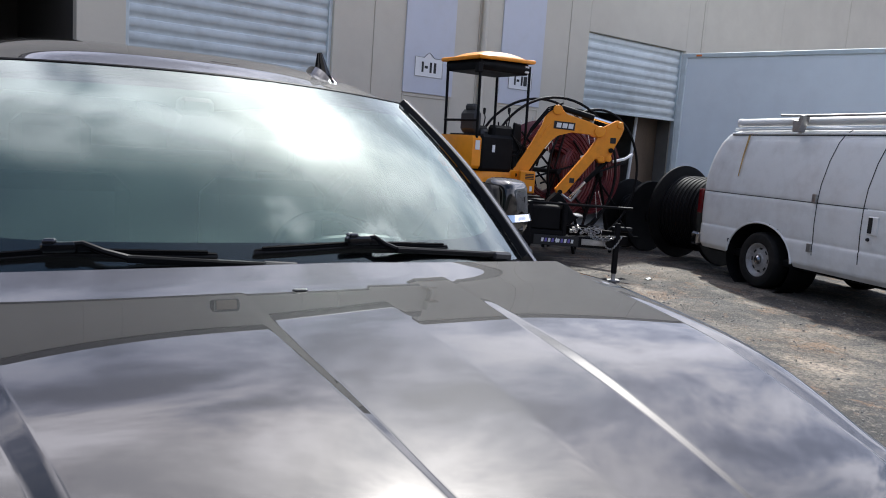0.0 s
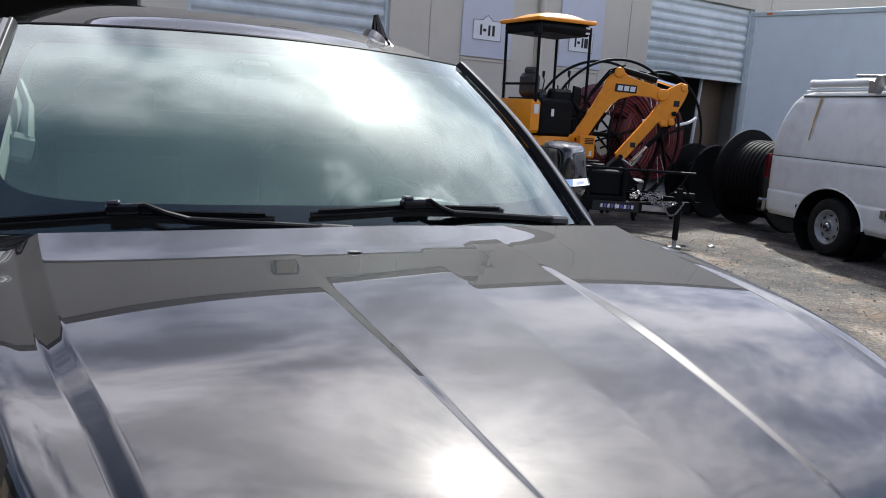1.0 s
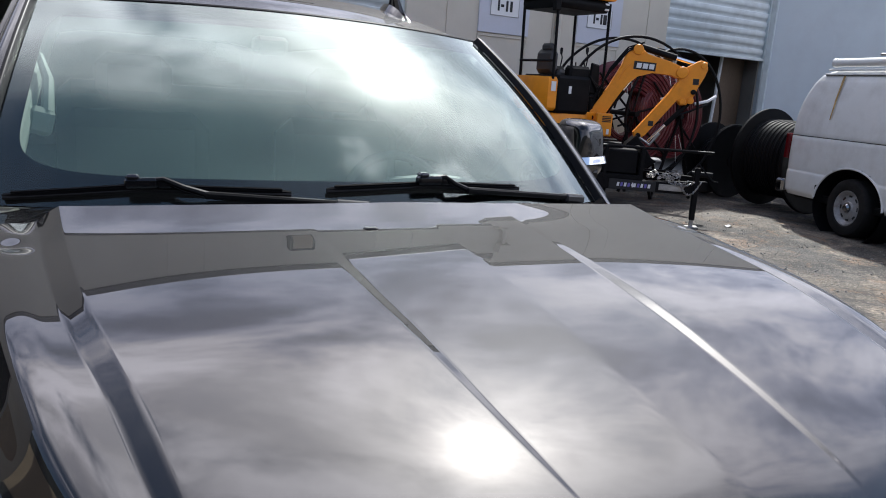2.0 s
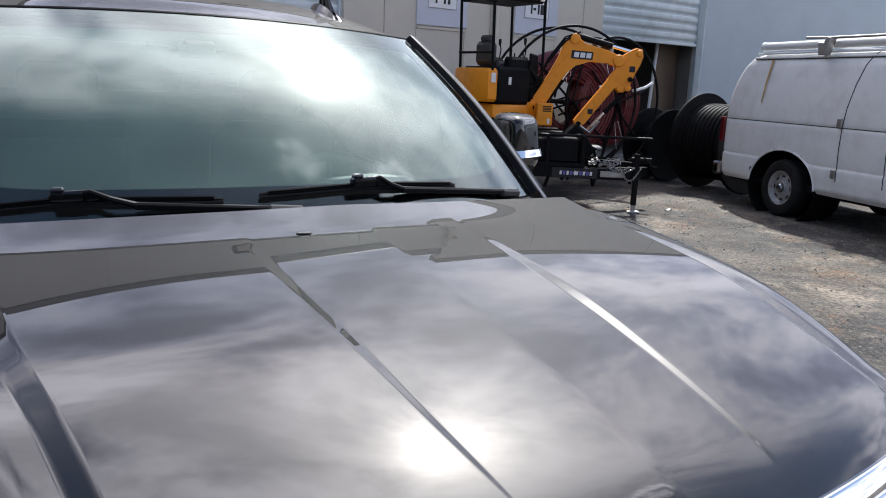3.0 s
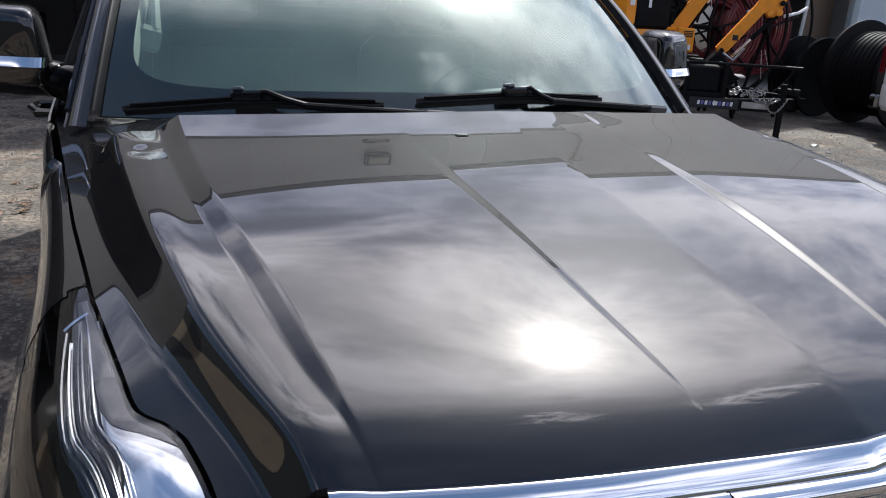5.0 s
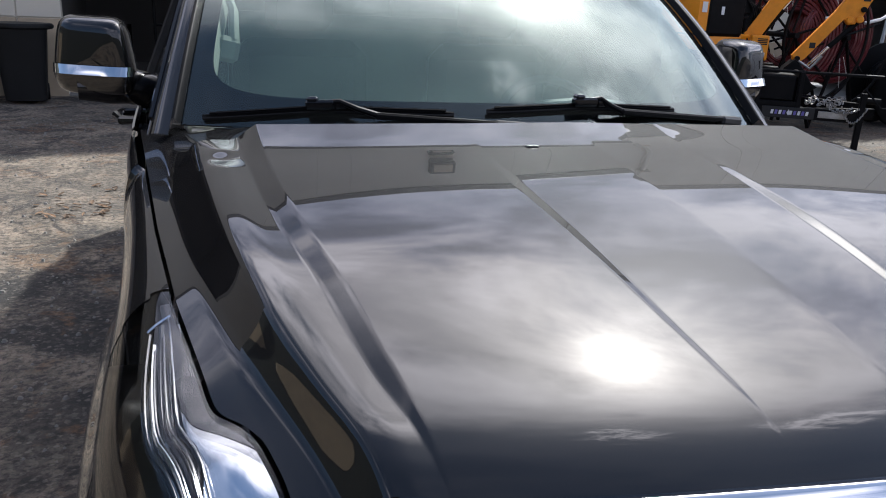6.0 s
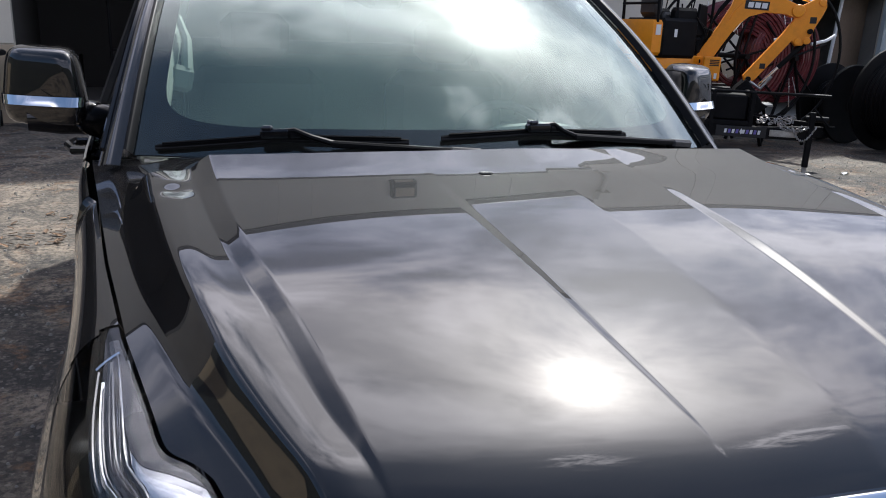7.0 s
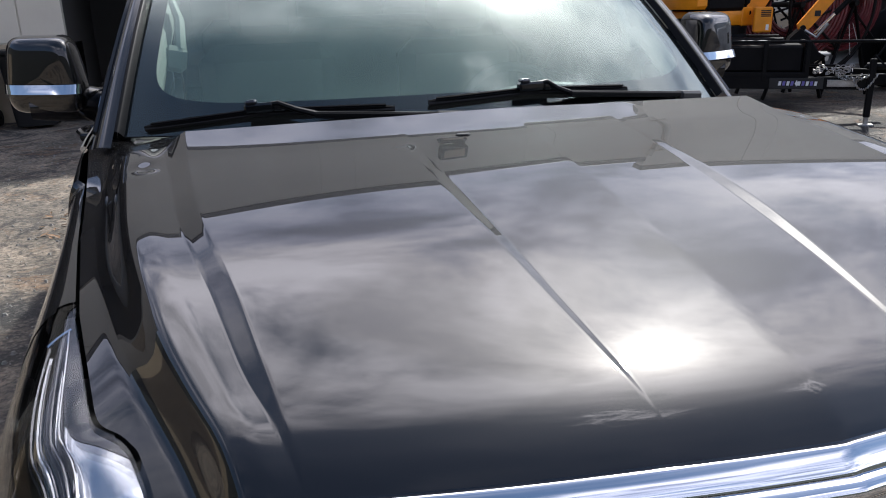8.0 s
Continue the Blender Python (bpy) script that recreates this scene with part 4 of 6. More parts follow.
sh = Shape()
for side in (-1, 1):
    sh.sheet(lambda u, v: (FIN_X + side * lerp(0.042, 0.011, v ** 0.8) * math.sin(math.pi * u) ** 0.55, lerp(2.00, 2.265, u) + lerp(0, 0.02, v) * (1 - u), fin_base(lerp(2.00, 2.265, u)) + 0.036 * v ** 0.7 * math.sin(math.pi * u) ** 0.4), [i / 20 for i in range(21)], [i / 6 for i in range(7)])
    sh.sheet(lambda u, v: (FIN_X + side * 0.012 * (1 - 0.7 * v) * math.sin(math.pi * u) ** 0.6, lerp(lerp(2.04, 2.13, v), lerp(2.20, 2.175, v), u), lerp(fin_base(2.12) + 0.015, fin_base(2.12) + 0.092, v) + 0.02 * (1 - v) * (u - 0.5)), [i / 10 for i in range(11)], [i / 6 for i in range(7)])
part("roof_aerial", sh, GLOSS_BLACK, suv, "black shark-fin aerial", sharp=60)

# --- cowl and wipers
def cowl(u, v):
    x = 0.80 * u
    y0, y1 = hood_back(x) - 0.02, 1.125 + 0.245 * u * u
    return (x, lerp(y0, y1, v), lerp(1.272, 1.283, v) - 0.022 * u * u + 0.004 * math.sin(v * 9))


part("cowl_panel", Shape().sheet(cowl, [-1 + i / 20 for i in range(41)], [i / 8 for i in range(9)]), PLASTIC, suv, "black plastic cowl panel", sharp=60)


def on_glass(x, v, lift):
    """A point above the windscreen, lift metres off it."""
    u = x / lerp(0.826, 0.698, v)
    g, e = glass_point(u, v), 0.01
    n = (glass_point(u + e, v) - g).cross(glass_point(u, v + e) - g).normalized()
    return g + n * lift


def wiper(tip, joint, end, elbow, root):
    """Blade lying on the glass, clip on its middle, hooked arm that widens into a flat shank. Places are (across, up the glass)."""
    n = 30
    line = []
    for i in range(n + 1):
        t = i / n
        x = lerp(tip[0], end[0], t)
        v = np.interp(x, (tip[0], joint[0], end[0]), (tip[1], joint[1], end[1]))
        line.append((x, float(v)))
    a, b = on_glass(*joint, 0.028), on_glass(*elbow, 0.018)
    c = on_glass(*root, 0.012)
    w = part("wiper", Shape().tube([a, on_glass(joint[0] + 0.045, joint[1] + 0.004, 0.033), lerp(a, b, 0.62) + Vector((0, -0.006, 0.006)), b], [0.006, 0.007, 0.007, 0.008], 8), WIPER_BLACK, suv, "black windscreen wiper arm")
    run = c - b
    flat = Matrix.Translation(b) @ run.to_track_quat("X", "Z").to_matrix().to_4x4()
    part("shank", Shape().box(-0.01, run.length + 0.01, -0.011, 0.011, -0.008, 0.008, 0.004, flat), WIPER_BLACK, w, "flat arm shank")
    part("cap", Shape().box(run.length - 0.01, run.length + 0.075, -0.016, 0.016, -0.016, 0.010, 0.007, flat), PLASTIC, w, "pivot cap")
    part("blade", Shape().tube([on_glass(x, v, 0.011) for x, v in line], [0.003, 0.005] + [0.006] * (n - 3) + [0.005, 0.003], 6), WIPER_BLACK, w, "rubber wiper blade")
    part("spoiler", Shape().tube([on_glass(x, v + 0.002, 0.017) for x, v in line[1:-1]], 0.0035, 6), WIPER_BLACK, w)
    part("squeegee", Shape().tube([on_glass(x, v - 0.004, 0.007) for x, v in line], 0.006, 5), RUBBER, w)
    along = (on_glass(*end, 0) - on_glass(*tip, 0)).normalized()
    m = Matrix.Translation(on_glass(joint[0], joint[1], 0.026)) @ along.to_track_quat("X", "Z").to_matrix().to_4x4()
    part("clip", Shape().box(-0.034, 0.036, -0.012, 0.012, -0.012, 0.010, 0.005, m).box(0.036, 0.064, -0.009, 0.009, -0.012, 0.004, 0.003, m), GLOSS_BLACK, w, "black blade clip")
    part("clip_cover", Shape().box(-0.030, -0.004, -0.012, 0.012, 0.008, 0.018, 0.004, m), SMOKED, w, "glossy clip cover")
    return w


wiper((-0.770, 0.024), (-0.500, 0.066), (-0.195, 0.058), (-0.370, 0.036), (-0.095, 0.016))
wiper((-0.112, 0.070), (0.150, 0.090), (0.452, 0.072), (0.262, 0.058), (0.640, 0.022))

# --- door mirrors
for mirror in (True, False):
    k = -1 if mirror else 1

    def shell(u, v):
        # rounded box: u round the rim, v from face to back
        c, s = math.cos(2 * math.pi * u), math.sin(2 * math.pi * u)
        e = 0.34
        px, pz = abs(c) ** e * (1 if c > 0 else -1), abs(s) ** e * (1 if s > 0 else -1)
        r, d = ((0, 0), (0.35, 0.001), (0.65, 0.006), (0.82, 0.014), (0.91, 0.026), (0.96, 0.045), (0.985, 0.07), (1, 0.11), (1, 0.15), (0.96, 0.165))[int(v)]
        x = 1.055 + px * 0.112 * r * (1 - 0.20 * max(pz + 0.45, 0) / 1.45 - 0.10 * max(-pz - 0.5, 0))
        z = 1.397 + pz * 0.106 * r
        y = 1.63 + d + 0.055 * (px * r + 1)
        return (k * x, y, z)

    mir = part("door_mirror", Shape().sheet(shell, [i / 48 for i in range(49)], list(range(10))), PAINT, suv, "black door mirror with bright strip", sharp=179)

    def strip(u, v):
        px = lerp(-0.93, 0.995, u)
        z = lerp(1.352, 1.376, v)
        r = (abs(px) ** 5.88 + abs((z - 1.397) / 0.106) ** 5.88) ** (1 / 5.88)
        d = float(np.interp(r, (0, 0.35, 0.65, 0.82, 0.91, 0.96, 0.985, 1), (0, 0.001, 0.006, 0.014, 0.026, 0.045, 0.07, 0.11)))
        return (k * (1.055 + 0.113 * px), 1.624 + d + 0.055 * (px + 1) - 0.016 * (1 - v) * (1 - abs(px) ** 8), z)

    part("chrome_strip", Shape().sheet(strip, [i / 24 for i in range(25)], [0, 0.3, 0.7, 1.0]), CHROME, mir, "bright chrome strip", sharp=179)
    part("mirror_arm", Shape().tube([(k * 1.10, 1.74, 1.312), (k * 1.02, 1.75, 1.312), (k * 0.97, 1.76, 1.315), (k * 0.92, 1.80, 1.30), (k * 0.90, 1.86, 1.285)], [0.034, 0.046, 0.050, 0.052, 0.054], 14), GLOSS_BLACK, mir)
    part("mirror_glass", Shape().sheet(lambda u, v: (k * lerp(0.96, 1.15, u), 1.868 + 0.06 * u, lerp(1.31, 1.48, v)), [0, 1], [0, 1]), CHROME, mir)

# --- cabin
def dash_top(u, v):
    x = 0.78 * u
    y = lerp(1.17 + 0.22 * u * u, 1.80, v)
    z = 1.262 - 0.02 * v + 0.03 * math.exp(-(((x - 0.38) / 0.17) ** 2)) * ease(0.3, 0.8, v) - 0.02 * u * u
    return (x, y, z - 0.16 * max(0, (v - 0.93) / 0.07))


cabin = part("dashboard", Shape().sheet(dash_top, [-1 + i / 24 for i in range(49)], [i / 24 for i in range(25)]), TRIM_DARK, suv, "dark moulded dashboard", sharp=60)
part("vent_strip", Shape().box(-0.5, 0.5, 1.30, 1.325, 1.262, 1.268, 0.002), PLASTIC, cabin)
part("instrument_hood", Shape().tube([(0.20, 1.66, 1.25), (0.24, 1.62, 1.285), (0.38, 1.60, 1.298), (0.52, 1.62, 1.285), (0.56, 1.66, 1.25)], 0.02, 8), TRIM_DARK, cabin)
ring = [(0.38 + 0.19 * math.cos(c), 1.86 + 0.07 * math.sin(c), 1.17 + 0.17 * math.sin(c)) for c in [2 * math.pi * i / 36 for i in range(36)]]
wheel_ob = part("steering_wheel", Shape().tube(ring, 0.016, 10, closed=True), LEATHER, suv, "dark steering wheel")
part("hub", Shape().box(0.30, 0.46, 1.84, 1.88, 1.12, 1.22, 0.03), TRIM_DARK, wheel_ob)
for x in (-0.40, 0.38):
    sh = Shape().box(x - 0.26, x + 0.26, 2.45, 2.60, 0.80, 1.42, 0.06)
    seat = part("seat_back", sh, LEATHER, suv, "dark leather front seat")
    part("headrest", Shape().box(x - 0.13, x + 0.13, 2.50, 2.60, 1.45, 1.62, 0.04), LEATHER, seat)
    part("seat_cushion", Shape().box(x - 0.26, x + 0.26, 2.0, 2.5, 0.70, 0.86, 0.05), LEATHER, seat)
part("rear_bench", Shape().box(-0.65, 0.65, 3.35, 3.55, 0.7, 1.50, 0.06), LEATHER, suv)
part("cabin_floor", Shape().box(-0.85, 0.85, 1.3, 5.1, 0.55, 0.60, 0.01), TRIM_DARK, suv)
part("headliner", Shape().sheet(lambda u, y: (roof_point(u, y)[0] * 0.97, roof_point(u, y)[1] + 0.02, roof_point(u, y)[2] - 0.035), [-1 + i / 10 for i in range(21)], [1.87 + 0.16 * i for i in range(21)]), TRIM_LIGHT, suv, "pale headliner", sharp=179)
for k in (-1, 1):
    pts_in = [glass_point(k * 0.985, v / 12) + Vector((-k * 0.02, 0.06, -0.04)) for v in range(13)]
    pil = part("inner_pillar_trim", Shape().tube(pts_in, 0.030, 10), TRIM_LIGHT, suv, "pale grey inner pillar trim")
    g0 = glass_point(k * 0.96, 0.40) + Vector((-k * 0.045, 0.070, -0.055))
    sh = Shape().box(-0.030, 0.030, -0.018, 0.018, -0.035, 0.035, 0.012, Matrix.Translation(g0) @ Matrix.Rotation(radians(-k * 12), 4, "Y"))
    sh.tube([g0 + Vector((-k * 0.016, 0, 0.02)), g0 + Vector((-k * 0.020, 0.06, 0.10)), g0 + Vector((-k * 0.002, 0.11, 0.16))], [0.016, 0.014, 0.010], 8)
    part("grab_handle", sh, TRIM_LIGHT, pil, "pale grab handle")
part("sensor_housing", Shape().box(-0.155, -0.06, 1.70, 1.77, 1.640, 1.690, 0.012), TRIM_DARK, windscreen, "sensor housing behind the glass")
# hidden under the bonnet: closes the engine bay
part("engine_bay", Shape().box(-0.68, 0.68, 0.12, 1.12, 0.45, 1.02, 0.02), PLASTIC, suv)
part("tailgate", Shape().box(-0.86, 0.86, REAR_Y - 0.02, REAR_Y + 0.05, 0.55, 1.28, 0.03), PAINT, suv)
part("rear_bumper", Shape().box(-0.90, 0.90, 5.28, 5.43, 0.36, 0.64, 0.03), PLASTIC, suv, "black rear bumper")
part("floor_pan", Shape().box(-0.90, 0.90, 1.35, 5.28, 0.40, 0.45, 0.01), TRIM_DARK, suv)
part("rear_window", Shape().sheet(lambda u, v: (0.74 * u, lerp(REAR_Y, 5.10, v), lerp(1.27, 1.80, v)), [-1 + i / 8 for i in range(17)], [i / 6 for i in range(7)]), PRIVACY, suv, "dark rear glass", sharp=179)
part("underbody", Shape().box(-0.85, 0.85, 0.1, 5.3, 0.32, 0.42, 0.02), PLASTIC, suv)

# ---------------------------------------------------------------- things on the facade
def plaque(x, z, last):
    ob = thing("unit_sign", "white unit sign with black characters on a pale board", "sign", FACE, group="unit signs")
    w, h = 0.33, 0.185
    rim = [(x - w, z - h), (x + w, z - h), (x + w, z + h), (x + 0.12, z + h), (x + 0.07, z + h + 0.05), (x, z + h + 0.10), (x - 0.07, z + h + 0.05), (x - 0.12, z + h), (x - w, z + h)]
    part("plate", Shape().slab(rim, -0.055, -0.046, 0.003), SIGN_WHITE, ob)
    line = [(a, -0.057, b) for a, b in rim]
    part("border", Shape().tube(line, 0.007, 6, closed=True), STEEL, ob)
    for dx, wd, ht in ((-0.15, 0.045, 0.20), (-0.065, 0.075, 0.05), (0.045, 0.05, 0.20), (0.145, last, 0.20)):
        part("mark", Shape().box(x + dx - wd / 2, x + dx + wd / 2, -0.0605, -0.054, z - ht / 2, z + ht / 2, 0.002), INK, ob, "plain black bar")
    return ob


for x0, x1, px in ((8.66, 9.85, 9.24), (11.08, 12.28, 11.66)):
    b = solo("wall_board", Shape().box(x0, x1, -0.045, -0.011, 2.65, 5.02, 0.006), WHITE_BOARD, "tall white painted board fixed flat to the wall", "board", FACE, group="wall boards")
    plaque(px, 3.17, 0.06 if px < 10 else 0.10)
    fr = Shape()
    for a, c, z0, z1 in ((x0, x0 + 0.04, 1.2, 2.62), (x1 - 0.04, x1, 1.2, 2.62), (x0, x1, 2.58, 2.62)):
        fr.box(a, c, -0.03, -0.0105, z0, z1, 0.004)
    solo("door_frame_trim", fr, STUCCO, "cream painted frame round a filled opening", "trim", FACE, kind="structure")
dp = thing("downpipe", "cream painted rain pipe strapped to the wall", "downpipe", FACE)
part("pipe", Shape().tube([(10.55, -0.09, WALL_TOP - 0.4), (10.55, -0.09, 0.3), (10.55, -0.20, 0.12)], 0.062, 14), STUCCO, dp)
part("hopper", Shape().box(10.40, 10.70, -0.24, -0.012, WALL_TOP - 0.42, WALL_TOP - 0.12, 0.02), STUCCO, dp)
for z in (1.4, 3.4, 5.6):
    part("strap", Shape().lathe([(0.066, -0.02), (0.068, -0.02), (0.068, 0.02), (0.066, 0.02)], (10.55, -0.09, z), (0, 0, 1), 14), STUCCO, dp)
wl = thing("wall_lamp", "small dark bulkhead lamp high on the wall", "lamp", FACE)
part("housing", Shape().box(5.22, 5.78, -0.20, -0.012, 6.86, 7.22, 0.03), MACHINE_BLACK, wl)
part("lens", Shape().box(5.29, 5.71, -0.212, -0.19, 6.93, 7.15, 0.01), STUCCO_TAN, wl)

# inside the bays
solo("timber_post", Shape().tube([(15.88, 0.36, 0.03), (16.12, 0.40, 2.85)], 0.045, 6), PVC, "pale post leaning inside the dark bay", "post", FACE)
solo("plywood_sheet", Shape().box(16.30, 17.24, 0.62, 0.65, 0.03, 2.86, 0.004), WOOD, "brown plywood sheet standing inside the dark bay", "plywood", FACE)
solo("leaning_board", Shape().box(-0.07, 0.07, -0.02, 0.02, 0, 2.7, 0.005), STEEL, "pale metal strip leaning in the bay opening", "board", FACE @ Matrix.Translation((14.55, 0.75, 0.03)) @ Matrix.Rotation(radians(7), 4, "Y"))
for x, w, h, d in ((0.6, 0.9, 1.9, 2.6), (1.9, 0.7, 1.3, 3.0)):
    ob = thing("storage_rack", "dark steel storage rack standing in the unlit bay", "rack", FACE)
    for px in (x, x + w):
        for py in (d, d + 0.5):
            part("post", Shape().box(px - 0.02, px + 0.02, py - 0.02, py + 0.02, 0.03, h, 0.004), MACHINE_BLACK, ob)
    for z in (0.35, 0.95, h - 0.06):
        part("shelf", Shape().box(x - 0.02, x + w + 0.02, d - 0.02, d + 0.52, z, z + 0.03, 0.004), MACHINE_BLACK, ob)

# wheeled rubbish bin beside the bay
def bin_thing(m):
    ob = thing("rubbish_bin", "charcoal plastic wheeled bin with closed lid by the wall", "bin", m)
    rings, n = [(0.26, 0.05), (0.30, 0.55), (0.335, 0.95), (0.345, 1.0)], 28

    def wallpt(u, v):
        r, z = rings[int(v)]
        c, s = math.cos(2 * math.pi * u), math.sin(2 * math.pi * u)
        return (abs(c) ** 0.35 * (1 if c > 0 else -1) * r, abs(s) ** 0.35 * (1 if s > 0 else -1) * r * 1.1, z)

    part("tub", Shape().sheet(wallpt, [i / n for i in range(n + 1)], [0, 1, 2, 3]), BIN_PLASTIC, ob, sharp=60)
    part("lid", Shape().slab([(0.37 * math.cos(c) * (1.15 if abs(math.cos(c)) > 0.7 else 1), 0.41 * math.sin(c)) for c in [2 * math.pi * i / 24 for i in range(24)]], 1.0, 1.07, 0.02, "xy"), BIN_PLASTIC, ob)
    part("handle", Shape().tube([(-0.25, 0.40, 0.95), (-0.25, 0.47, 0.98), (0.25, 0.47, 0.98), (0.25, 0.40, 0.95)], 0.015, 8), BIN_PLASTIC, ob)
    for x in (-0.25, 0.25):
        part("wheel", Shape().lathe([(0.02, -0.03), (0.11, -0.03), (0.12, 0), (0.11, 0.03), (0.02, 0.03)], (x, 0.30, 0.12), (1, 0, 0), 20), RUBBER, ob)
    return ob


bin_a = bin_thing(pose(-3.15, 11.45, 0, 0, 0, 8))
tagged(copy_thing(bin_a, pose(-4.0, 11.5, 0, 0, 0, -6)), group="rubbish bins")
tagged(bin_a, group="rubbish bins")

# ---------------------------------------------------------------- white box trailer
box_axis = math.degrees(math.atan2(-0.957, 0.29))
BOXM = pose(12.66, 11.18, 0, 0, 0, box_axis)      # x along the side, y into the body (to its left)
bx = thing("box_trailer", "white panelled box trailer parked against the building", "trailer", BOXM)
part("side_panel", Shape().box(0.06, 12.4, 0.0, 0.05, 1.12, 3.92, 0.004), BOX_WHITE, bx)
part("body", Shape().box(0.02, 12.45, 0.05, 2.58, 1.10, 3.98, 0.02), BOX_WHITE, bx)
part("top_rail", Shape().box(-0.01, 12.47, -0.035, 0.09, 3.90, 4.0, 0.012), SHUTTER, bx)
part("bottom_rail", Shape().box(-0.01, 12.47, -0.035, 0.07, 1.0, 1.14, 0.01), SHUTTER, bx)
part("corner_post", Shape().box(-0.03, 0.10, -0.03, 0.12, 1.0, 4.0, 0.015), SHUTTER, bx)
for i in range(9):
    x = 1.3 + 1.35 * i
    sh = Shape()
    for j in range(38):
        sh.lathe([(0.0, -0.006), (0.008, -0.004), (0.010, 0.0)], (x, 0, 1.2 + 0.072 * j), (0, 1, 0), 6)
    tagged(part("rivet_row", sh, BOX_WHITE, bx), kind="stuff")
for i in range(4):
    part("marker", Shape().box(0.3 + 3.6 * i, 0.42 + 3.6 * i, -0.045, -0.03, 3.93, 3.97, 0.004), ORANGE, bx, "amber marker lamp")
for x in (1.6, 2.9):
    for y in (0.12, 2.46):
        w = part("wheel", Shape().lathe([(0.05, 0.02), (0.22, 0.03), (0.26, 0.0), (0.27, 0.22)], (x, y, 0.5), (0, 1 if y < 1 else -1, 0), 32), STEEL, bx)
        part("tyre", Shape().lathe([(0.27, 0.0), (0.36, -0.02), (0.47, 0.0), (0.5, 0.04), (0.5, 0.22), (0.47, 0.26), (0.27, 0.25)], (x, y, 0.5), (0, 1 if y < 1 else -1, 0), 40), RUBBER, w)
part("chassis", Shape().box(0.3, 12.2, 0.7, 1.9, 0.75, 1.1, 0.02), MACHINE_BLACK, bx)
for x in (9.6,):
    for y in (0.8, 1.8):
        part("landing_leg", Shape().box(x - 0.06, x + 0.06, y - 0.06, y + 0.06, 0.0, 1.0, 0.01), MACHINE_BLACK, bx)

# ---------------------------------------------------------------- white work van: x forward, y to its right (into the body from the near side), z up
VANM = Matrix.Translation((8.57, 5.92, 0)) @ Matrix.Rotation(math.atan2(-0.963, -0.27), 4, "Z")
def vpart(name, shape, mat, parent, label="", sharp=32):
    """A part of the van: the shapes are drawn with the near side outwards."""
    return part(name, shape.moved(Matrix.Diagonal((1, -1, 1, 1))), mat, parent, label, sharp)


van = thing("work_van", "white full-size work van with roof rack, scuffed and rust stained", "van", VANM)
VW = 2.02


def van_profile(x):
    """(inset, height) points from the sill to the middle of the roof at a place along the van."""
    rear = ease(-0.95, -1.46, x)
    top = 2.185 - 0.03 * rear
    return [(0.06, 0.40), (0.015, 0.46), (0.0, 0.60), (0.0, 0.73), (0.012, 0.76), (0.006, 0.80), (0.0, 1.0), (0.004, 1.235), (0.012, 1.25), (0.006, 1.265), (0.02, 1.48), (0.055, 1.77), (0.095, 2.0), (0.14, 2.10), (0.22, top - 0.015), (0.45, top + 0.02), (VW / 2, top + 0.035)]


def van_side(x, j):
    prof = van_profile(x)
    q = min(int(j), len(prof) - 2)
    a, z = (lerp(prof[q][i], prof[q + 1][i], j - q) for i in (0, 1))
    # the back end leans in towards the top
    lean = 0.38 * max(0.0, (z - 1.25) / 0.90) ** 2.8
    k = max(0.0, (-x - 0.55) / 0.95)
    xx = x + lean * k ** 1.5
    a2 = a + 0.10 * max(0.0, (-x - 1.25) / 0.23) ** 2.5
    return (xx, -a2, z - (max(0, z - 1.2) * ease(3.0, 4.3, x) * 0.9))


vxs = [-1.48, -1.47, -1.45, -1.42, -1.38, -1.33, -1.27, -1.2, -1.1, -1.0, -0.9, -0.8, -0.7] + [-0.6 + 0.025 * i for i in range(50)] + [0.7 + 0.05 * i for i in range(73)]


def van_keep(x, j):
    p = van_side(x, j)
    return all(math.hypot((p[0] - cx + 0.05) / 1.3, p[2] - 0.40) > 0.50 for cx in (0.0, 3.5))


NV = len(van_profile(0))
for name, mir in (("near_side", 1), ("far_side", -1)):
    def vs_fn(x, j, mir=mir):
        p = van_side(x, j)
        for cx in (0.0, 3.5):
            d = math.hypot((p[0] - cx + 0.05) / 1.3, p[2] - 0.40)
            if 0.02 < d < 0.50:
                p = (cx - 0.05 + (p[0] - cx + 0.05) * 0.50 / d, p[1], 0.40 + (p[2] - 0.40) * 0.50 / d)
        return p if mir == 1 else (p[0], -VW * 1.0 - p[1], p[2])

    vpart("side_panel", Shape().sheet(vs_fn, vxs, [i / 4 for i in range(4 * NV - 3)], van_keep), VAN_WHITE, van, sharp=60)
# back doors
vpart("rear_panel", Shape().sheet(lambda j, u: (lerp(van_side(-1.48, j)[0], van_side(-1.48, j)[0], u), lerp(van_side(-1.48, j)[1], -VW - van_side(-1.48, j)[1], u), van_side(-1.48, j)[2]), list(range(NV)), [0, 0.5, 1]), VAN_WHITE, van, sharp=60)
nose_x = vxs[-1]
vpart("nose_panel", Shape().sheet(lambda j, u: (nose_x, lerp(van_side(nose_x, j)[1], -VW - van_side(nose_x, j)[1], u), van_side(nose_x, j)[2]), list(range(NV)), [0, 0.5, 1]), VAN_WHITE, van, sharp=60)
vpart("tail_lamp", Shape().box(-1.515, -1.44, -0.13, -0.012, 0.90, 1.27, 0.012), RED_GLASS, van, "tall red tail lamp")
vpart("tail_lamp", Shape().box(-1.515, -1.44, -VW + 0.012, -VW + 0.13, 0.90, 1.27, 0.012), RED_GLASS, van, "tall red tail lamp")
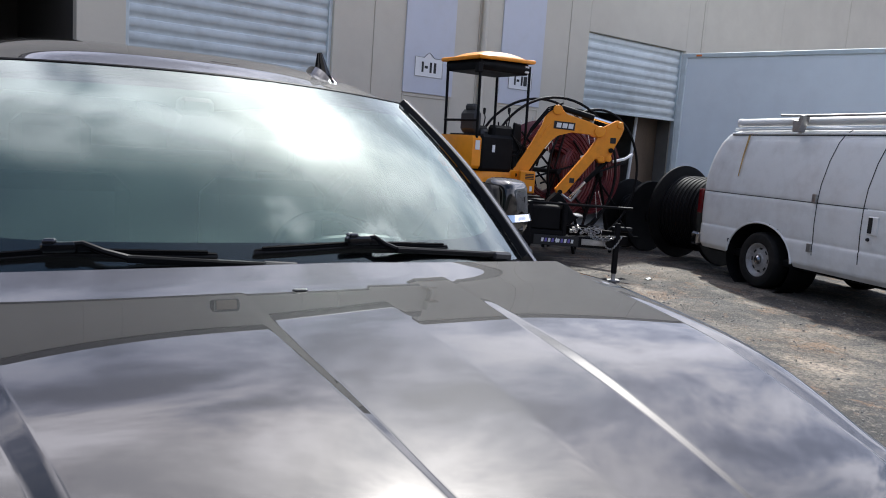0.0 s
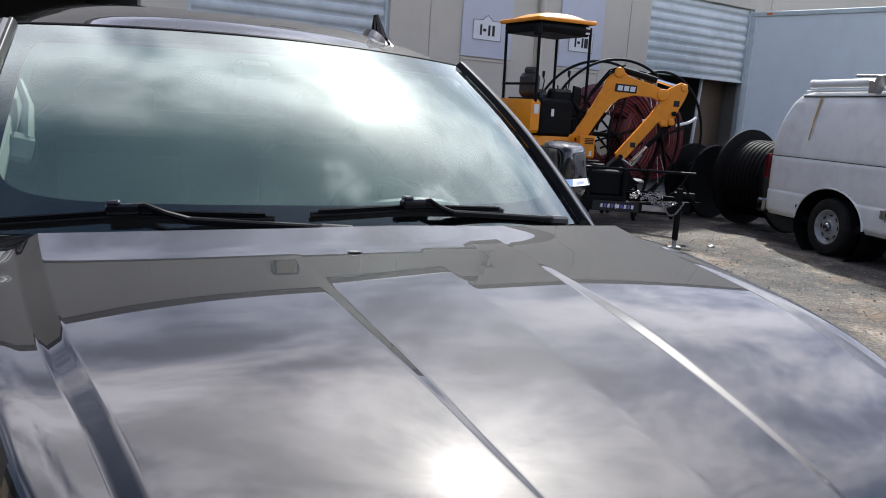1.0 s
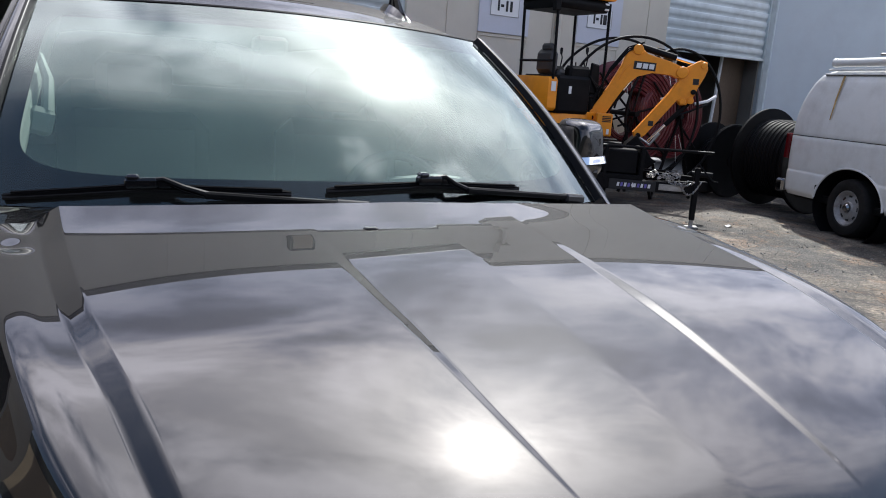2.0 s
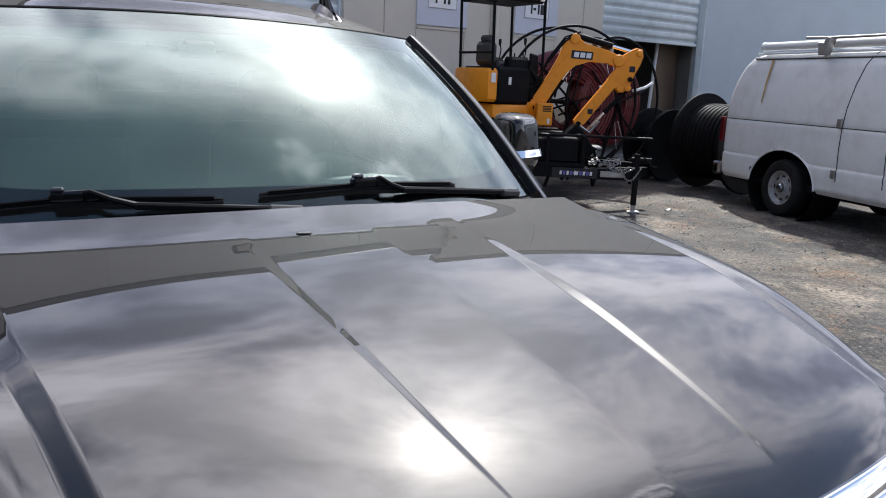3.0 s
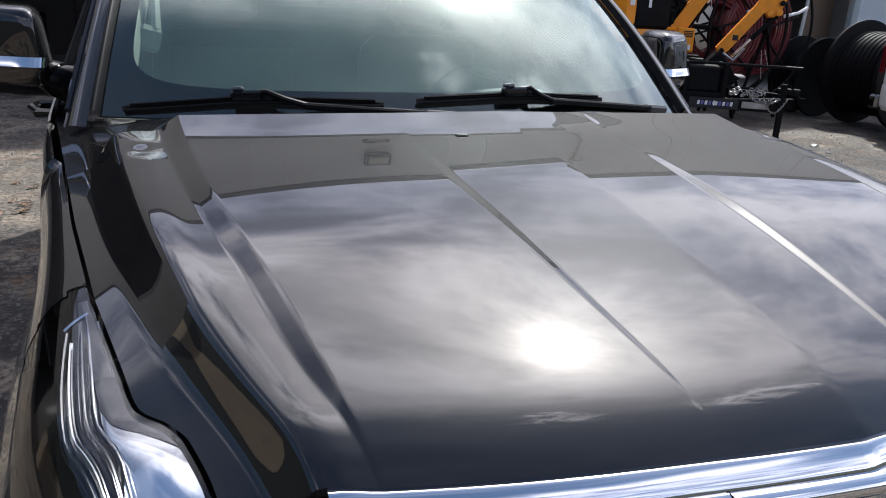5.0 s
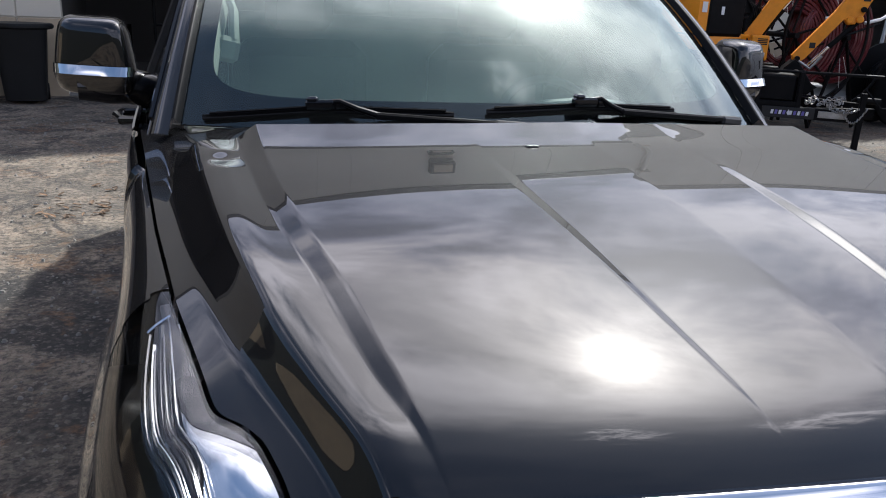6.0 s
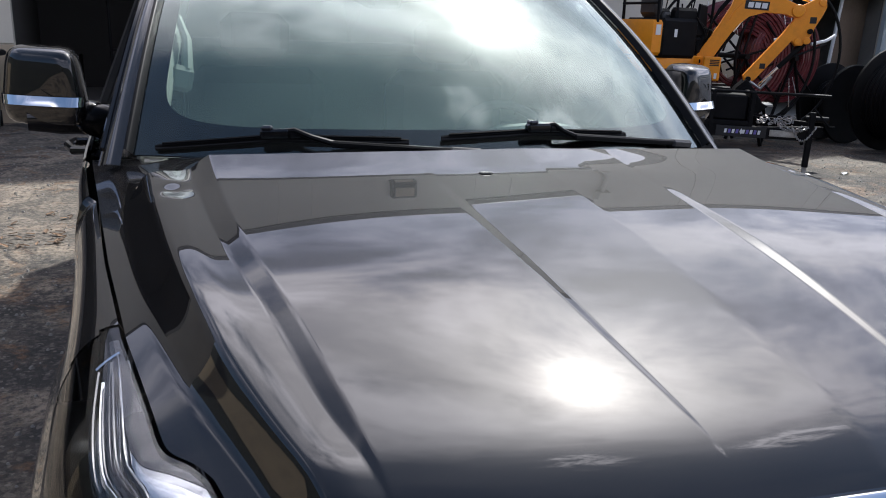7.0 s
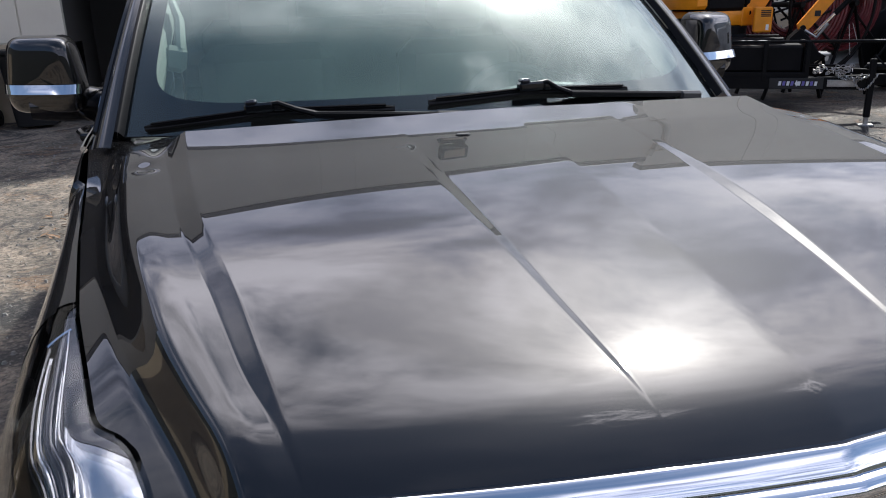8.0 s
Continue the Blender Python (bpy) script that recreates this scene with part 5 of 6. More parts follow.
vpart("rear_bumper", Shape().box(-1.60, -1.42, -VW + 0.02, -0.0, 0.40, 0.60, 0.03), CHROME_DARK, van, "dull metal step bumper")


def van_line(x0):
    """A shut line down the side at a place along the van."""
    out = []
    for j in range(2, 15):
        z = van_side(x0, j)[2]
        bow = 0.17 * max(0.0, (z - 1.25) / 0.85) ** 2 + 0.03 * max(0.0, (1.0 - z) / 0.5) ** 2
        p = van_side(x0 + bow, j)
        out.append((p[0], -p[1] - 0.0005, p[2]))
    return out


for x in (0.93, 1.65, 3.0):
    vpart("shut_line", Shape().tube([(a, -b, z) for a, b, z in van_line(x)], 0.0065, 5), INK, van)
for x, z in ((0.90, 1.31), (0.91, 0.69)):
    vpart("hinge", Shape().box(x - 0.045, x + 0.03, -0.001, 0.022, z - 0.055, z + 0.055, 0.006), STEEL, van, "worn metal door hinge")
h = vpart("door_handle", Shape().box(1.74, 1.89, -0.004, 0.010, 0.96, 1.17, 0.008), VAN_WHITE, van)
vpart("handle_recess", Shape().box(1.755, 1.815, 0.008, 0.018, 0.98, 1.16, 0.006), INK, h)
vpart("lock", Shape().lathe([(0.0, 0.02), (0.018, 0.018), (0.022, 0.0)], (1.77, 0.0, 0.905), (0, 1, 0), 12), INK, van)
vpart("arch_lip", Shape().tube([(-0.05 + 0.65 * math.cos(c), -0.006, 0.40 + 0.50 * math.sin(c)) for c in [math.pi * (0.02 + 0.96 * i / 30) for i in range(31)]], 0.014, 6), VAN_WHITE, van)
for cx in (0.0, 3.5):
    vpart("wheel_housing", Shape().lathe([(0.50, 0.0), (0.50, 0.45), (0.02, 0.45)], (0, -0.01, 0.40), (0, -1, 0), 40).moved(Matrix.Translation((cx - 0.05, 0, 0)) @ Matrix.Diagonal((1.3, 1, 1, 1))), MACHINE_BLACK, van, sharp=60)
    cx -= 0.06
    for y, way in ((-0.02, -1), (-VW + 0.02, 1)):
        w = vpart("wheel", Shape().lathe([(0.0, 0.045), (0.05, 0.04), (0.08, 0.025), (0.095, 0.045), (0.13, 0.055), (0.178, 0.070), (0.200, 0.045), (0.220, 0.012), (0.232, 0.012), (0.232, 0.20)], (cx, y, 0.385), (0, way, 0), 40), WHEEL_STEEL, van, "dull steel wheel with round vents")
        vpart("tyre", Shape().lathe([(0.230, 0.02), (0.245, 0.0), (0.30, -0.012), (0.355, 0.0), (0.380, 0.03), (0.385, 0.06), (0.385, 0.20), (0.36, 0.235), (0.212, 0.23)], (cx, y, 0.385), (0, way, 0), 56), RUBBER, w)
        if y > -0.5:
            for i in range(8):
                c = 2 * math.pi * i / 8
                vpart("vent_hole", Shape().box(-0.028, 0.028, -0.004, 0.004, -0.013, 0.013, 0.003, Matrix.Translation((cx + 0.156 * math.sin(c), y - 0.058, 0.385 + 0.156 * math.cos(c))) @ Matrix.Rotation(c, 4, "Y")), INK, w)
            vpart("hub_cap", Shape().lathe([(0.0, -0.012), (0.04, -0.01), (0.06, 0.01), (0.062, 0.05)], (cx, y, 0.385), (0, way, 0), 20), CHROME_DARK, w)
vpart("floor_pan", Shape().box(-1.3, 4.0, -1.9, -0.12, 0.36, 0.46, 0.02), MACHINE_BLACK, van)
vpart("rust_streak", Shape().sheet(lambda u, v: (lerp(-0.60, -0.63, u) + lerp(0.045, 0.022, u) * (v - 0.5), lerp(lerp(-0.112, -0.050, u / 0.53), lerp(-0.050, -0.016, (u - 0.53) / 0.47), 1 if u > 0.53 else 0) + 0.010, lerp(2.09, 1.50, u)), [i / 16 for i in range(17)], [0, 0.5, 1]), RUST, van, "yellow rust streak below the gutter")
vpart("gutter", Shape().tube([(van_side(x, 13)[0], van_side(x, 13)[1] + 0.012, 2.115) for x in [-1.2 + 0.2 * i for i in range(24)]], 0.014, 6), VAN_WHITE, van)
# shade below the gutter, drawn as a black tube
vpart("gutter_shadow_gap", Shape().tube([(van_side(x, 13)[0], van_side(x, 13)[1] + 0.010, 2.096) for x in [-1.2 + 0.2 * i for i in range(24)]], 0.007, 5), INK, van, "black line for the shade under the rain gutter")
# the crease's shade is put in as a thin black tube
vpart("belt_crease", Shape().tube([(van_side(x, 7)[0], van_side(x, 8)[1] + 0.004, 1.252) for x in [-1.40 + 0.1 * i for i in range(32)]], 0.0045, 5), INK, van, "black line for the shade in the belt crease")
# windscreen and cab window are turned away; a dark pane closes the cab door
vpart("cab_window", Shape().add([(1.95, -0.004 + 0.012, 1.36), (2.85, 0.008, 1.36), (2.75, -0.085, 1.86), (1.98, -0.085, 1.86)], [(0, 1, 2, 3)]), GLASS_DARK, van, "dark cab window")
rack = thing("roof_rack", "white steel ladder rack with plastic tube on the van roof", "rack", VANM)
for x in (0.38, 2.2):
    vpart("crossbar", Shape().box(x - 0.025, x + 0.025, -VW + 0.06, -0.06, 2.225, 2.255, 0.006), VAN_WHITE, rack)
    for y in (-0.12, -VW + 0.12):
        vpart("foot", Shape().box(x - 0.03, x + 0.03, y - 0.02, y + 0.02, 2.10, 2.24, 0.006), VAN_WHITE, rack)
vpart("side_rail", Shape().tube([(-1.0, -0.16, 2.175), (3.0, -0.16, 2.175)], 0.016, 8), VAN_WHITE, rack)
vpart("bracket", Shape().slab([(0.32, 2.13), (0.42, 2.13), (0.50, 2.34), (0.44, 2.35), (0.40, 2.28), (0.30, 2.29)], -0.13, -0.02, 0.008), STEEL, rack, "worn metal clamp bracket")
vpart("ladder_bar", Shape().tube([(0.02, -0.08, 2.355), (0.45, -0.08, 2.34), (3.2, -0.08, 2.32)], 0.016, 8), STEEL, rack)
tube_ob = thing("plastic_tube", "long white capped plastic tube on the van's rack", "tube", VANM)
vpart("pipe", Shape().tube([(-0.92, -0.19, 2.272), (3.1, -0.19, 2.272)], 0.056, 20), PVC, tube_ob)
vpart("cap", Shape().lathe([(0.0, -0.03), (0.05, -0.028), (0.062, -0.015), (0.062, 0.06), (0.057, 0.06)], (-0.93, -0.19, 2.272), (1, 0, 0), 20), PVC, tube_ob)

# ---------------------------------------------------------------- equipment trailer and excavator: x along the trailer to its tongue, y away, z up
YARD = Matrix.Translation((5.88, 8.57, 0)) @ Matrix.Rotation(math.atan2(-0.57, 0.82), 4, "Z")
tr = thing("equipment_trailer", "black steel flatbed trailer with tongue jack carrying an excavator", "trailer", YARD)
part("deck", Shape().box(-3.6, 1.05, -0.95, 0.95, 0.56, 0.62, 0.006), TRAILER_BLACK, tr)
for y in (-0.95, 0.91):
    part("frame_rail", Shape().box(-3.6, 1.70, y, y + 0.05, 0.42, 0.56, 0.006), TRAILER_BLACK, tr)
part("top_rail", Shape().tube([(-3.5, -0.93, 0.98), (1.9, -0.93, 0.98)], 0.018, 8), TRAILER_BLACK, tr)
for x in (-3.4, -2.4, -1.4, -0.4, 0.55, 1.02):
    part("stake", Shape().box(x - 0.025, x + 0.025, -0.955, -0.91, 0.5, 0.98, 0.005), TRAILER_BLACK, tr)
part("bulkhead", Shape().box(0.98, 1.03, -0.92, 0.92, 0.62, 0.97, 0.006), TRAILER_BLACK, tr)
# black box added to fill the dark space above the deck
part("toolbox", Shape().box(0.02, 0.97, -0.90, -0.30, 0.62, 0.93, 0.02), TRAILER_BLACK, tr)
for y0 in (-0.9, 0.9):
    part("tongue", Shape().box(0, 1.15, -0.04, 0.04, 0.42, 0.55, 0.006, Matrix.Translation((1.0, y0, 0)) @ Matrix.Rotation(-y0 * 0.62, 4, "Z")), TRAILER_BLACK, tr)
part("coupler", Shape().lathe([(0.0, -0.02), (0.035, -0.015), (0.04, 0.0), (0.04, 0.25)], (1.98, -0.55, 0.66), (-1, 0.15, 0), 14), MACHINE_BLACK, tr, "dark coupler end")
decal = part("decal", Shape().box(0.62, 1.22, -0.962, -0.951, 0.425, 0.555, 0.002), INK, tr, "violet and white maker's decal, drawn as plain shapes")
for i in range(9):
    x = 0.72 + 0.046 * i + (0.03 if i > 3 else 0)
    part("mark", Shape().slab([(x, 0.465), (x + 0.030, 0.465), (x + 0.036, 0.515), (x + 0.006, 0.515)], -0.967, -0.9615, 0.001), PURPLE if i % 2 else SIGN_WHITE, decal)
part("badge", Shape().slab([(0.905, 0.49), (0.925, 0.455), (0.945, 0.49), (0.925, 0.53)], -0.968, -0.9615, 0.001), SIGN_WHITE, decal)
part("id_plate", Shape().box(1.26, 1.58, -0.962, -0.951, 0.455, 0.535, 0.002), STEEL, tr, "worn pale data plate")
jk = part("jack", Shape().box(1.69, 1.76, -0.99, -0.92, 0.10, 0.78, 0.008), TRAILER_BLACK, tr, "square tongue jack on a foot")
part("jack_foot", Shape().box(1.64, 1.81, -1.04, -0.87, 0.0, 0.02, 0.004), STEEL, jk)
part("jack_leg", Shape().box(1.70, 1.75, -0.98, -0.93, 0.01, 0.2, 0.004), STEEL, jk)
part("crank", Shape().tube([(1.72, -0.955, 0.80), (1.72, -1.0, 0.83), (1.92, -1.02, 0.62), (1.98, -1.02, 0.62)], 0.012, 6), TRAILER_BLACK, jk)
for k in range(3):
    ch = []
    for i in range(30):
        t = i / 29
        ch.append((1.34 + 0.08 * k + 0.28 * t, -0.97 - 0.01 * k + 0.008 * math.sin(i * 2.4), 0.60 - 0.22 * math.sin(math.pi * t) * (0.3 + 0.5 * (k > 1)) + 0.012 * math.cos(i * 2.4)))
    part("safety_chain", Shape().tube(ch, 0.010, 5), STEEL, tr, "loose safety chain")
random.seed(5)
sh = Shape()
for i in range(34):
    c = Vector((1.12 + 0.42 * random.random(), -0.95 + 0.25 * random.random(), 0.60 + 0.09 * random.random()))
    a = random.random() * 6.28
    ring = [c + Vector((0.028 * math.cos(b) * math.cos(a), 0.028 * math.cos(b) * math.sin(a), 0.018 * math.sin(b + a))) for b in [2 * math.pi * q / 8 for q in range(8)]]
    sh.tube(ring, 0.006, 5, closed=True)
tagged(solo("binder_chain", sh, STEEL, "heap of bright steel binder chain on the trailer's tongue", "chain", YARD))
for y in (-1.0, 1.0):
    for x in (-1.9, -1.05):
        w = part("wheel", Shape().lathe([(0.0, 0.03), (0.17, 0.04), (0.2, 0.0), (0.2, 0.18)], (x, y + (-0.10 if y < 0 else 0.10), 0.34), (0, 1 if y < 0 else -1, 0), 28), STEEL, tr)
        part("tyre", Shape().lathe([(0.2, 0.0), (0.27, -0.01), (0.33, 0.01), (0.345, 0.04), (0.345, 0.17), (0.32, 0.2), (0.2, 0.2)], (x, y + (-0.10 if y < 0 else 0.10), 0.34), (0, 1 if y < 0 else -1, 0), 36), RUBBER, w)
    part("mudguard", Shape().box(-2.4, -0.55, y - 0.16 if y < 0 else y - 0.06, y + 0.06 if y < 0 else y + 0.16, 0.72, 0.76, 0.01), TRAILER_BLACK, tr)

ex = thing("mini_excavator", "yellow and black mini excavator with canopy, boom folded, on trailer", "excavator", YARD)
D = 0.62
for y in (-0.42, 0.42):
    o = []
    for i in range(40):
        c = 2 * math.pi * i / 40
        o.append((max(min(0.80 * math.cos(c) * 1.25, 0.68), -0.68) + 0.12 * math.cos(c), D + 0.19 + 0.19 * max(min(math.sin(c) * 1.6, 1), -1)))
    trk = part("track", Shape().slab(o, y - 0.12, y + 0.12, 0.02), RUBBER, ex, "rubber crawler track")
    for i in range(3):
        part("roller", Shape().lathe([(0.0, -0.135), (0.09, -0.135), (0.10, 0.135), (0.0, 0.135)], (-0.45 + 0.45 * i, y, D + 0.19), (0, 1, 0), 16), MACHINE_BLACK, trk)
part("undercarriage", Shape().box(-0.35, 0.35, -0.32, 0.32, D + 0.10, D + 0.42, 0.03), MACHINE_BLACK, ex)
part("blade", Shape().slab([(0.98, D), (1.06, D + 0.02), (1.03, D + 0.30), (0.97, D + 0.30)], -0.5, 0.5, 0.01), MACHINE_BLACK, ex)
part("slew_ring", Shape().lathe([(0.32, 0), (0.34, 0.02), (0.34, 0.12), (0.0, 0.12)], (0, 0, D + 0.40), (0, 0, 1), 28), MACHINE_BLACK, ex)
UPPER = Matrix.Translation((-0.14, 0, 0)) @ Matrix.Rotation(radians(38), 4, "Z") @ Matrix.Diagonal((0.79, 0.79, 1, 1)) @ Matrix.Translation((0.15, 0, 0))


def upart(name, shape, mat, parent, label="", sharp=32):
    """A part of the slewed upper structure."""
    return part(name, shape.moved(UPPER), mat, parent, label, sharp)


upart("slew_deck", Shape().slab([(-0.62, -0.45), (-0.40, -0.50), (0.55, -0.49), (0.60, -0.30), (0.60, 0.30), (0.55, 0.49), (-0.40, 0.50), (-0.62, 0.45), (-0.72, 0.0)], 1.15, 1.33, 0.02, "xy"), YELLOW, ex)
upart("skirt", Shape().box(0.10, 0.56, -0.51, -0.44, 1.14, 1.37, 0.015), YELLOW, ex)
for i in range(4):
    upart("louvre", Shape().box(0.44, 0.53, -0.517, -0.508, 1.26 + 0.022 * i, 1.272 + 0.022 * i, 0.002), INK, ex)
upart("counterweight", Shape().slab([(-0.86, -0.30), (-0.78, -0.50), (-0.60, -0.51), (-0.60, 0.51), (-0.78, 0.50), (-0.86, 0.30)], 1.36, 1.81, 0.04, "xy"), YELLOW, ex, "rounded yellow counterweight")
upart("label_plate", Shape().box(-0.73, -0.63, -0.515, -0.508, 1.62, 1.75, 0.002), SIGN_WHITE, ex)
upart("engine_cover", Shape().box(-0.60, 0.14, -0.525, 0.52, 1.33, 1.84, 0.04), MACHINE_BLACK, ex)
upart("sticker", Shape().box(-0.36, -0.30, -0.532, -0.524, 1.60, 1.70, 0.002), SIGN_WHITE, ex)
upart("floor_plate", Shape().box(0.0, 0.56, -0.46, 0.46, 1.33, 1.38, 0.01), MACHINE_BLACK, ex)
upart("seat_base", Shape().box(-0.42, 0.0, -0.28, 0.28, 1.78, 1.92, 0.04), LEATHER, ex)
upart("seat_back", Shape().box(-0.56, -0.40, -0.25, 0.25, 1.85, 2.18, 0.06), LEATHER, ex)
upart("headrest", Shape().box(-0.53, -0.43, -0.14, 0.14, 2.16, 2.26, 0.03), LEATHER, ex)
for y in (-0.36, 0.36):
    upart("control_pod", Shape().box(-0.30, 0.16, y - 0.10, y + 0.10, 1.74, 1.98, 0.04), MACHINE_BLACK, ex)
    lev = upart("lever", Shape().tube([(0.10, y, 1.96), (0.13, y, 2.10), (0.10, y, 2.18)], 0.012, 6), MACHINE_BLACK, ex)
    upart("knob", Shape().lathe([(0.0, 0.05), (0.025, 0.04), (0.028, 0.0), (0.018, -0.05)], (0.10, y, 2.20), (0, 0, 1), 10), RUBBER, lev)
for y in (-0.12, 0.12):
    upart("lever", Shape().tube([(0.35, y, 1.38), (0.30, y, 1.8), (0.26, y, 2.05)], 0.014, 6), MACHINE_BLACK, ex)
upart("front_console", Shape().box(0.16, 0.52, -0.48, 0.44, 1.38, 1.66, 0.04), MACHINE_BLACK, ex)
upart("guard_rail", Shape().tube([(0.0, -0.48, 1.58), (0.62, -0.48, 1.58), (0.64, -0.40, 1.58), (0.64, 0.40, 1.58)], 0.018, 8), MACHINE_BLACK, ex)
upart("warning_label", Shape().box(0.36, 0.50, -0.493, -0.479, 1.44, 1.54, 0.002), YELLOW, ex)
can = upart("canopy", Shape().sheet(lambda u, v: (lerp(-0.80, 0.44, u), lerp(-0.55, 0.55, v), 2.88 + 0.12 * (1 - (2 * v - 1) ** 4) * (1 - abs(2 * u - 1.0) ** 3) + 0.04 * u - 0.02), [i / 20 for i in range(21)], [i / 20 for i in range(21)]), YELLOW, ex, "yellow moulded canopy roof", sharp=179)
upart("canopy_rim", Shape().tube([(-0.80, -0.55, 2.865), (0.44, -0.55, 2.90), (0.44, 0.55, 2.90), (-0.80, 0.55, 2.865)], 0.028, 8, closed=True), YELLOW, can)
upart("canopy_lining", Shape().slab([(-0.74, -0.50), (-0.40, -0.52), (0.40, -0.50), (0.40, 0.50), (-0.40, 0.52), (-0.74, 0.50)], 2.71, 2.87, 0.06, "xy"), MACHINE_BLACK, can)
upart("work_lamp", Shape().box(0.28, 0.38, -0.50, -0.40, 2.74, 2.84, 0.01), SIGN_WHITE, can, "square work lamp")
for x, y, zb in ((-0.72, -0.48, 1.78), (-0.72, 0.48, 1.78), (0.42, -0.46, 1.40), (0.42, 0.46, 1.40)):
    upart("canopy_post", Shape().tube([(x, y, 2.84), (x + 0.02, y, 2.2), (x + 0.03, y, zb)], 0.026, 10), MACHINE_BLACK, ex)
for k in range(5):
    upart("hose", Shape().tube([(0.10 + 0.05 * k, -0.49, 1.86 - 0.03 * k), (0.24 + 0.04 * k, -0.54, 1.70), (0.40 + 0.03 * k, -0.50, 1.48 + 0.03 * k), (0.56, -0.30 + 0.03 * k, 1.40)], 0.013, 6), CABLE, ex, "black hydraulic hose")
upart("lamp_box", Shape().box(-0.80, -0.68, -0.52, -0.42, 2.66, 2.80, 0.015), MACHINE_BLACK, can)
upart("side_panel", Shape().slab([(0.10, 1.62), (0.34, 1.62), (0.30, 2.02), (0.14, 2.04)], -0.50, -0.44, 0.02), MACHINE_BLACK, ex)
upart("rear_bar", Shape().tube([(-0.72, -0.48, 2.02), (-0.72, 0.48, 2.02)], 0.018, 8), MACHINE_BLACK, ex)
# boom, dipper, bucket
boom = part("boom", Shape().slab([(0.22, 1.24), (0.35, 1.45), (0.54, 1.76), (0.68, 2.04), (0.72, 2.18), (0.80, 2.27), (0.88, 2.31), (0.95, 2.27), (1.02, 2.21), (1.36, 2.12), (1.50, 2.06), (1.55, 2.0), (1.53, 1.94), (1.46, 1.91), (1.36, 1.95), (1.12, 1.965), (0.91, 1.91), (0.76, 1.77), (0.61, 1.51), (0.46, 1.24), (0.34, 1.16)], -0.10, 0.10, 0.012), YELLOW, ex, "yellow cranked boom")
part("rib", Shape().tube([(0.66, -0.104, 1.84), (0.72, -0.104, 1.97), (0.80, -0.104, 2.06)], 0.010, 6), YELLOW, boom)
part("lug", Shape().lathe([(0.0, -0.135), (0.075, -0.13), (0.08, -0.12), (0.08, -0.06)], (1.50, 0, 1.99), (0, 1, 0), 20), YELLOW, boom)
part("lug", Shape().lathe([(0.0, -0.135), (0.065, -0.13), (0.07, -0.12), (0.07, -0.06)], (0.88, 0, 2.26), (0, 1, 0), 20), YELLOW, boom)
part("logo_plate", Shape().box(-0.15, 0.15, -0.108, -0.101, -0.055, 0.055, 0.002, Matrix.Translation((0.99, 0, 2.045)) @ Matrix.Rotation(radians(3), 4, "Y")), INK, boom, "black and white maker's mark, drawn as plain shapes")
for i in range(3):
    part("mark", Shape().slab([(0.875 + 0.085 * i, 2.015 - 0.004 * i), (0.943 + 0.085 * i, 2.012 - 0.004 * i), (0.95 + 0.085 * i, 2.08 - 0.004 * i), (0.882 + 0.085 * i, 2.083 - 0.004 * i)], -0.112, -0.1075, 0.002), SIGN_WHITE, boom)
dip = part("dipper", Shape().slab([(1.46, 2.06), (1.57, 2.07), (1.66, 2.13), (1.74, 2.17), (1.82, 2.15), (1.84, 2.05), (1.81, 1.95), (1.74, 1.80), (1.69, 1.66), (1.61, 1.56), (1.53, 1.55), (1.48, 1.61), (1.10, 1.10), (1.04, 1.05), (0.96, 1.07), (0.94, 1.14), (1.36, 1.70), (1.47, 1.88)], -0.075, 0.075, 0.010), YELLOW, ex, "yellow dipper arm")
for px_, pz_ in ((1.78, 2.10), (1.55, 1.61), (1.66, 1.62)):
    part("boss", Shape().lathe([(0.0, -0.10), (0.04, -0.098), (0.045, -0.09), (0.045, -0.05)], (px_, 0, pz_), (0, 1, 0), 16), YELLOW, dip)
part("label_plate", Shape().box(1.66, 1.74, -0.080, -0.074, 1.84, 1.92, 0.001), INK, dip)
part("label_plate", Shape().box(1.13, 1.20, -0.080, -0.074, 1.24, 1.31, 0.001), INK, dip)
side_box = part("side_box", Shape().box(0.40, 0.62, -0.34, -0.12, 1.06, 1.37, 0.015), YELLOW, ex, "yellow valve cover with dark louvres")
for i in range(4):
    part("louvre", Shape().box(0.48, 0.60, -0.347, -0.338, 1.255 + 0.022 * i, 1.268 + 0.022 * i, 0.002), INK, side_box)
part("sticker", Shape().box(0.55, 0.585, -0.347, -0.339, 1.09, 1.16, 0.002), SIGN_WHITE, side_box)
for x, z in ((1.50, 1.99), (0.88, 2.26), (1.68, 1.74), (1.01, 1.10), (0.34, 1.30)):
    part("pin", Shape().lathe([(0.0, -0.13), (0.03, -0.128), (0.034, -0.12), (0.034, 0.12), (0.0, 0.13)], (x, 0, z), (0, 1, 0), 14), MACHINE_BLACK, boom)


def ram(a, b, parent, r=0.045):
    a, b = Vector(a), Vector(b)
    m = lerp(a, b, 0.58)
    c = part("ram_barrel", Shape().tube([a, m], r, 12), MACHINE_BLACK, parent, "black hydraulic ram")
    part("ram_rod", Shape().tube([m, b], r * 0.55, 10), CHROME, c, "bright chrome rod")


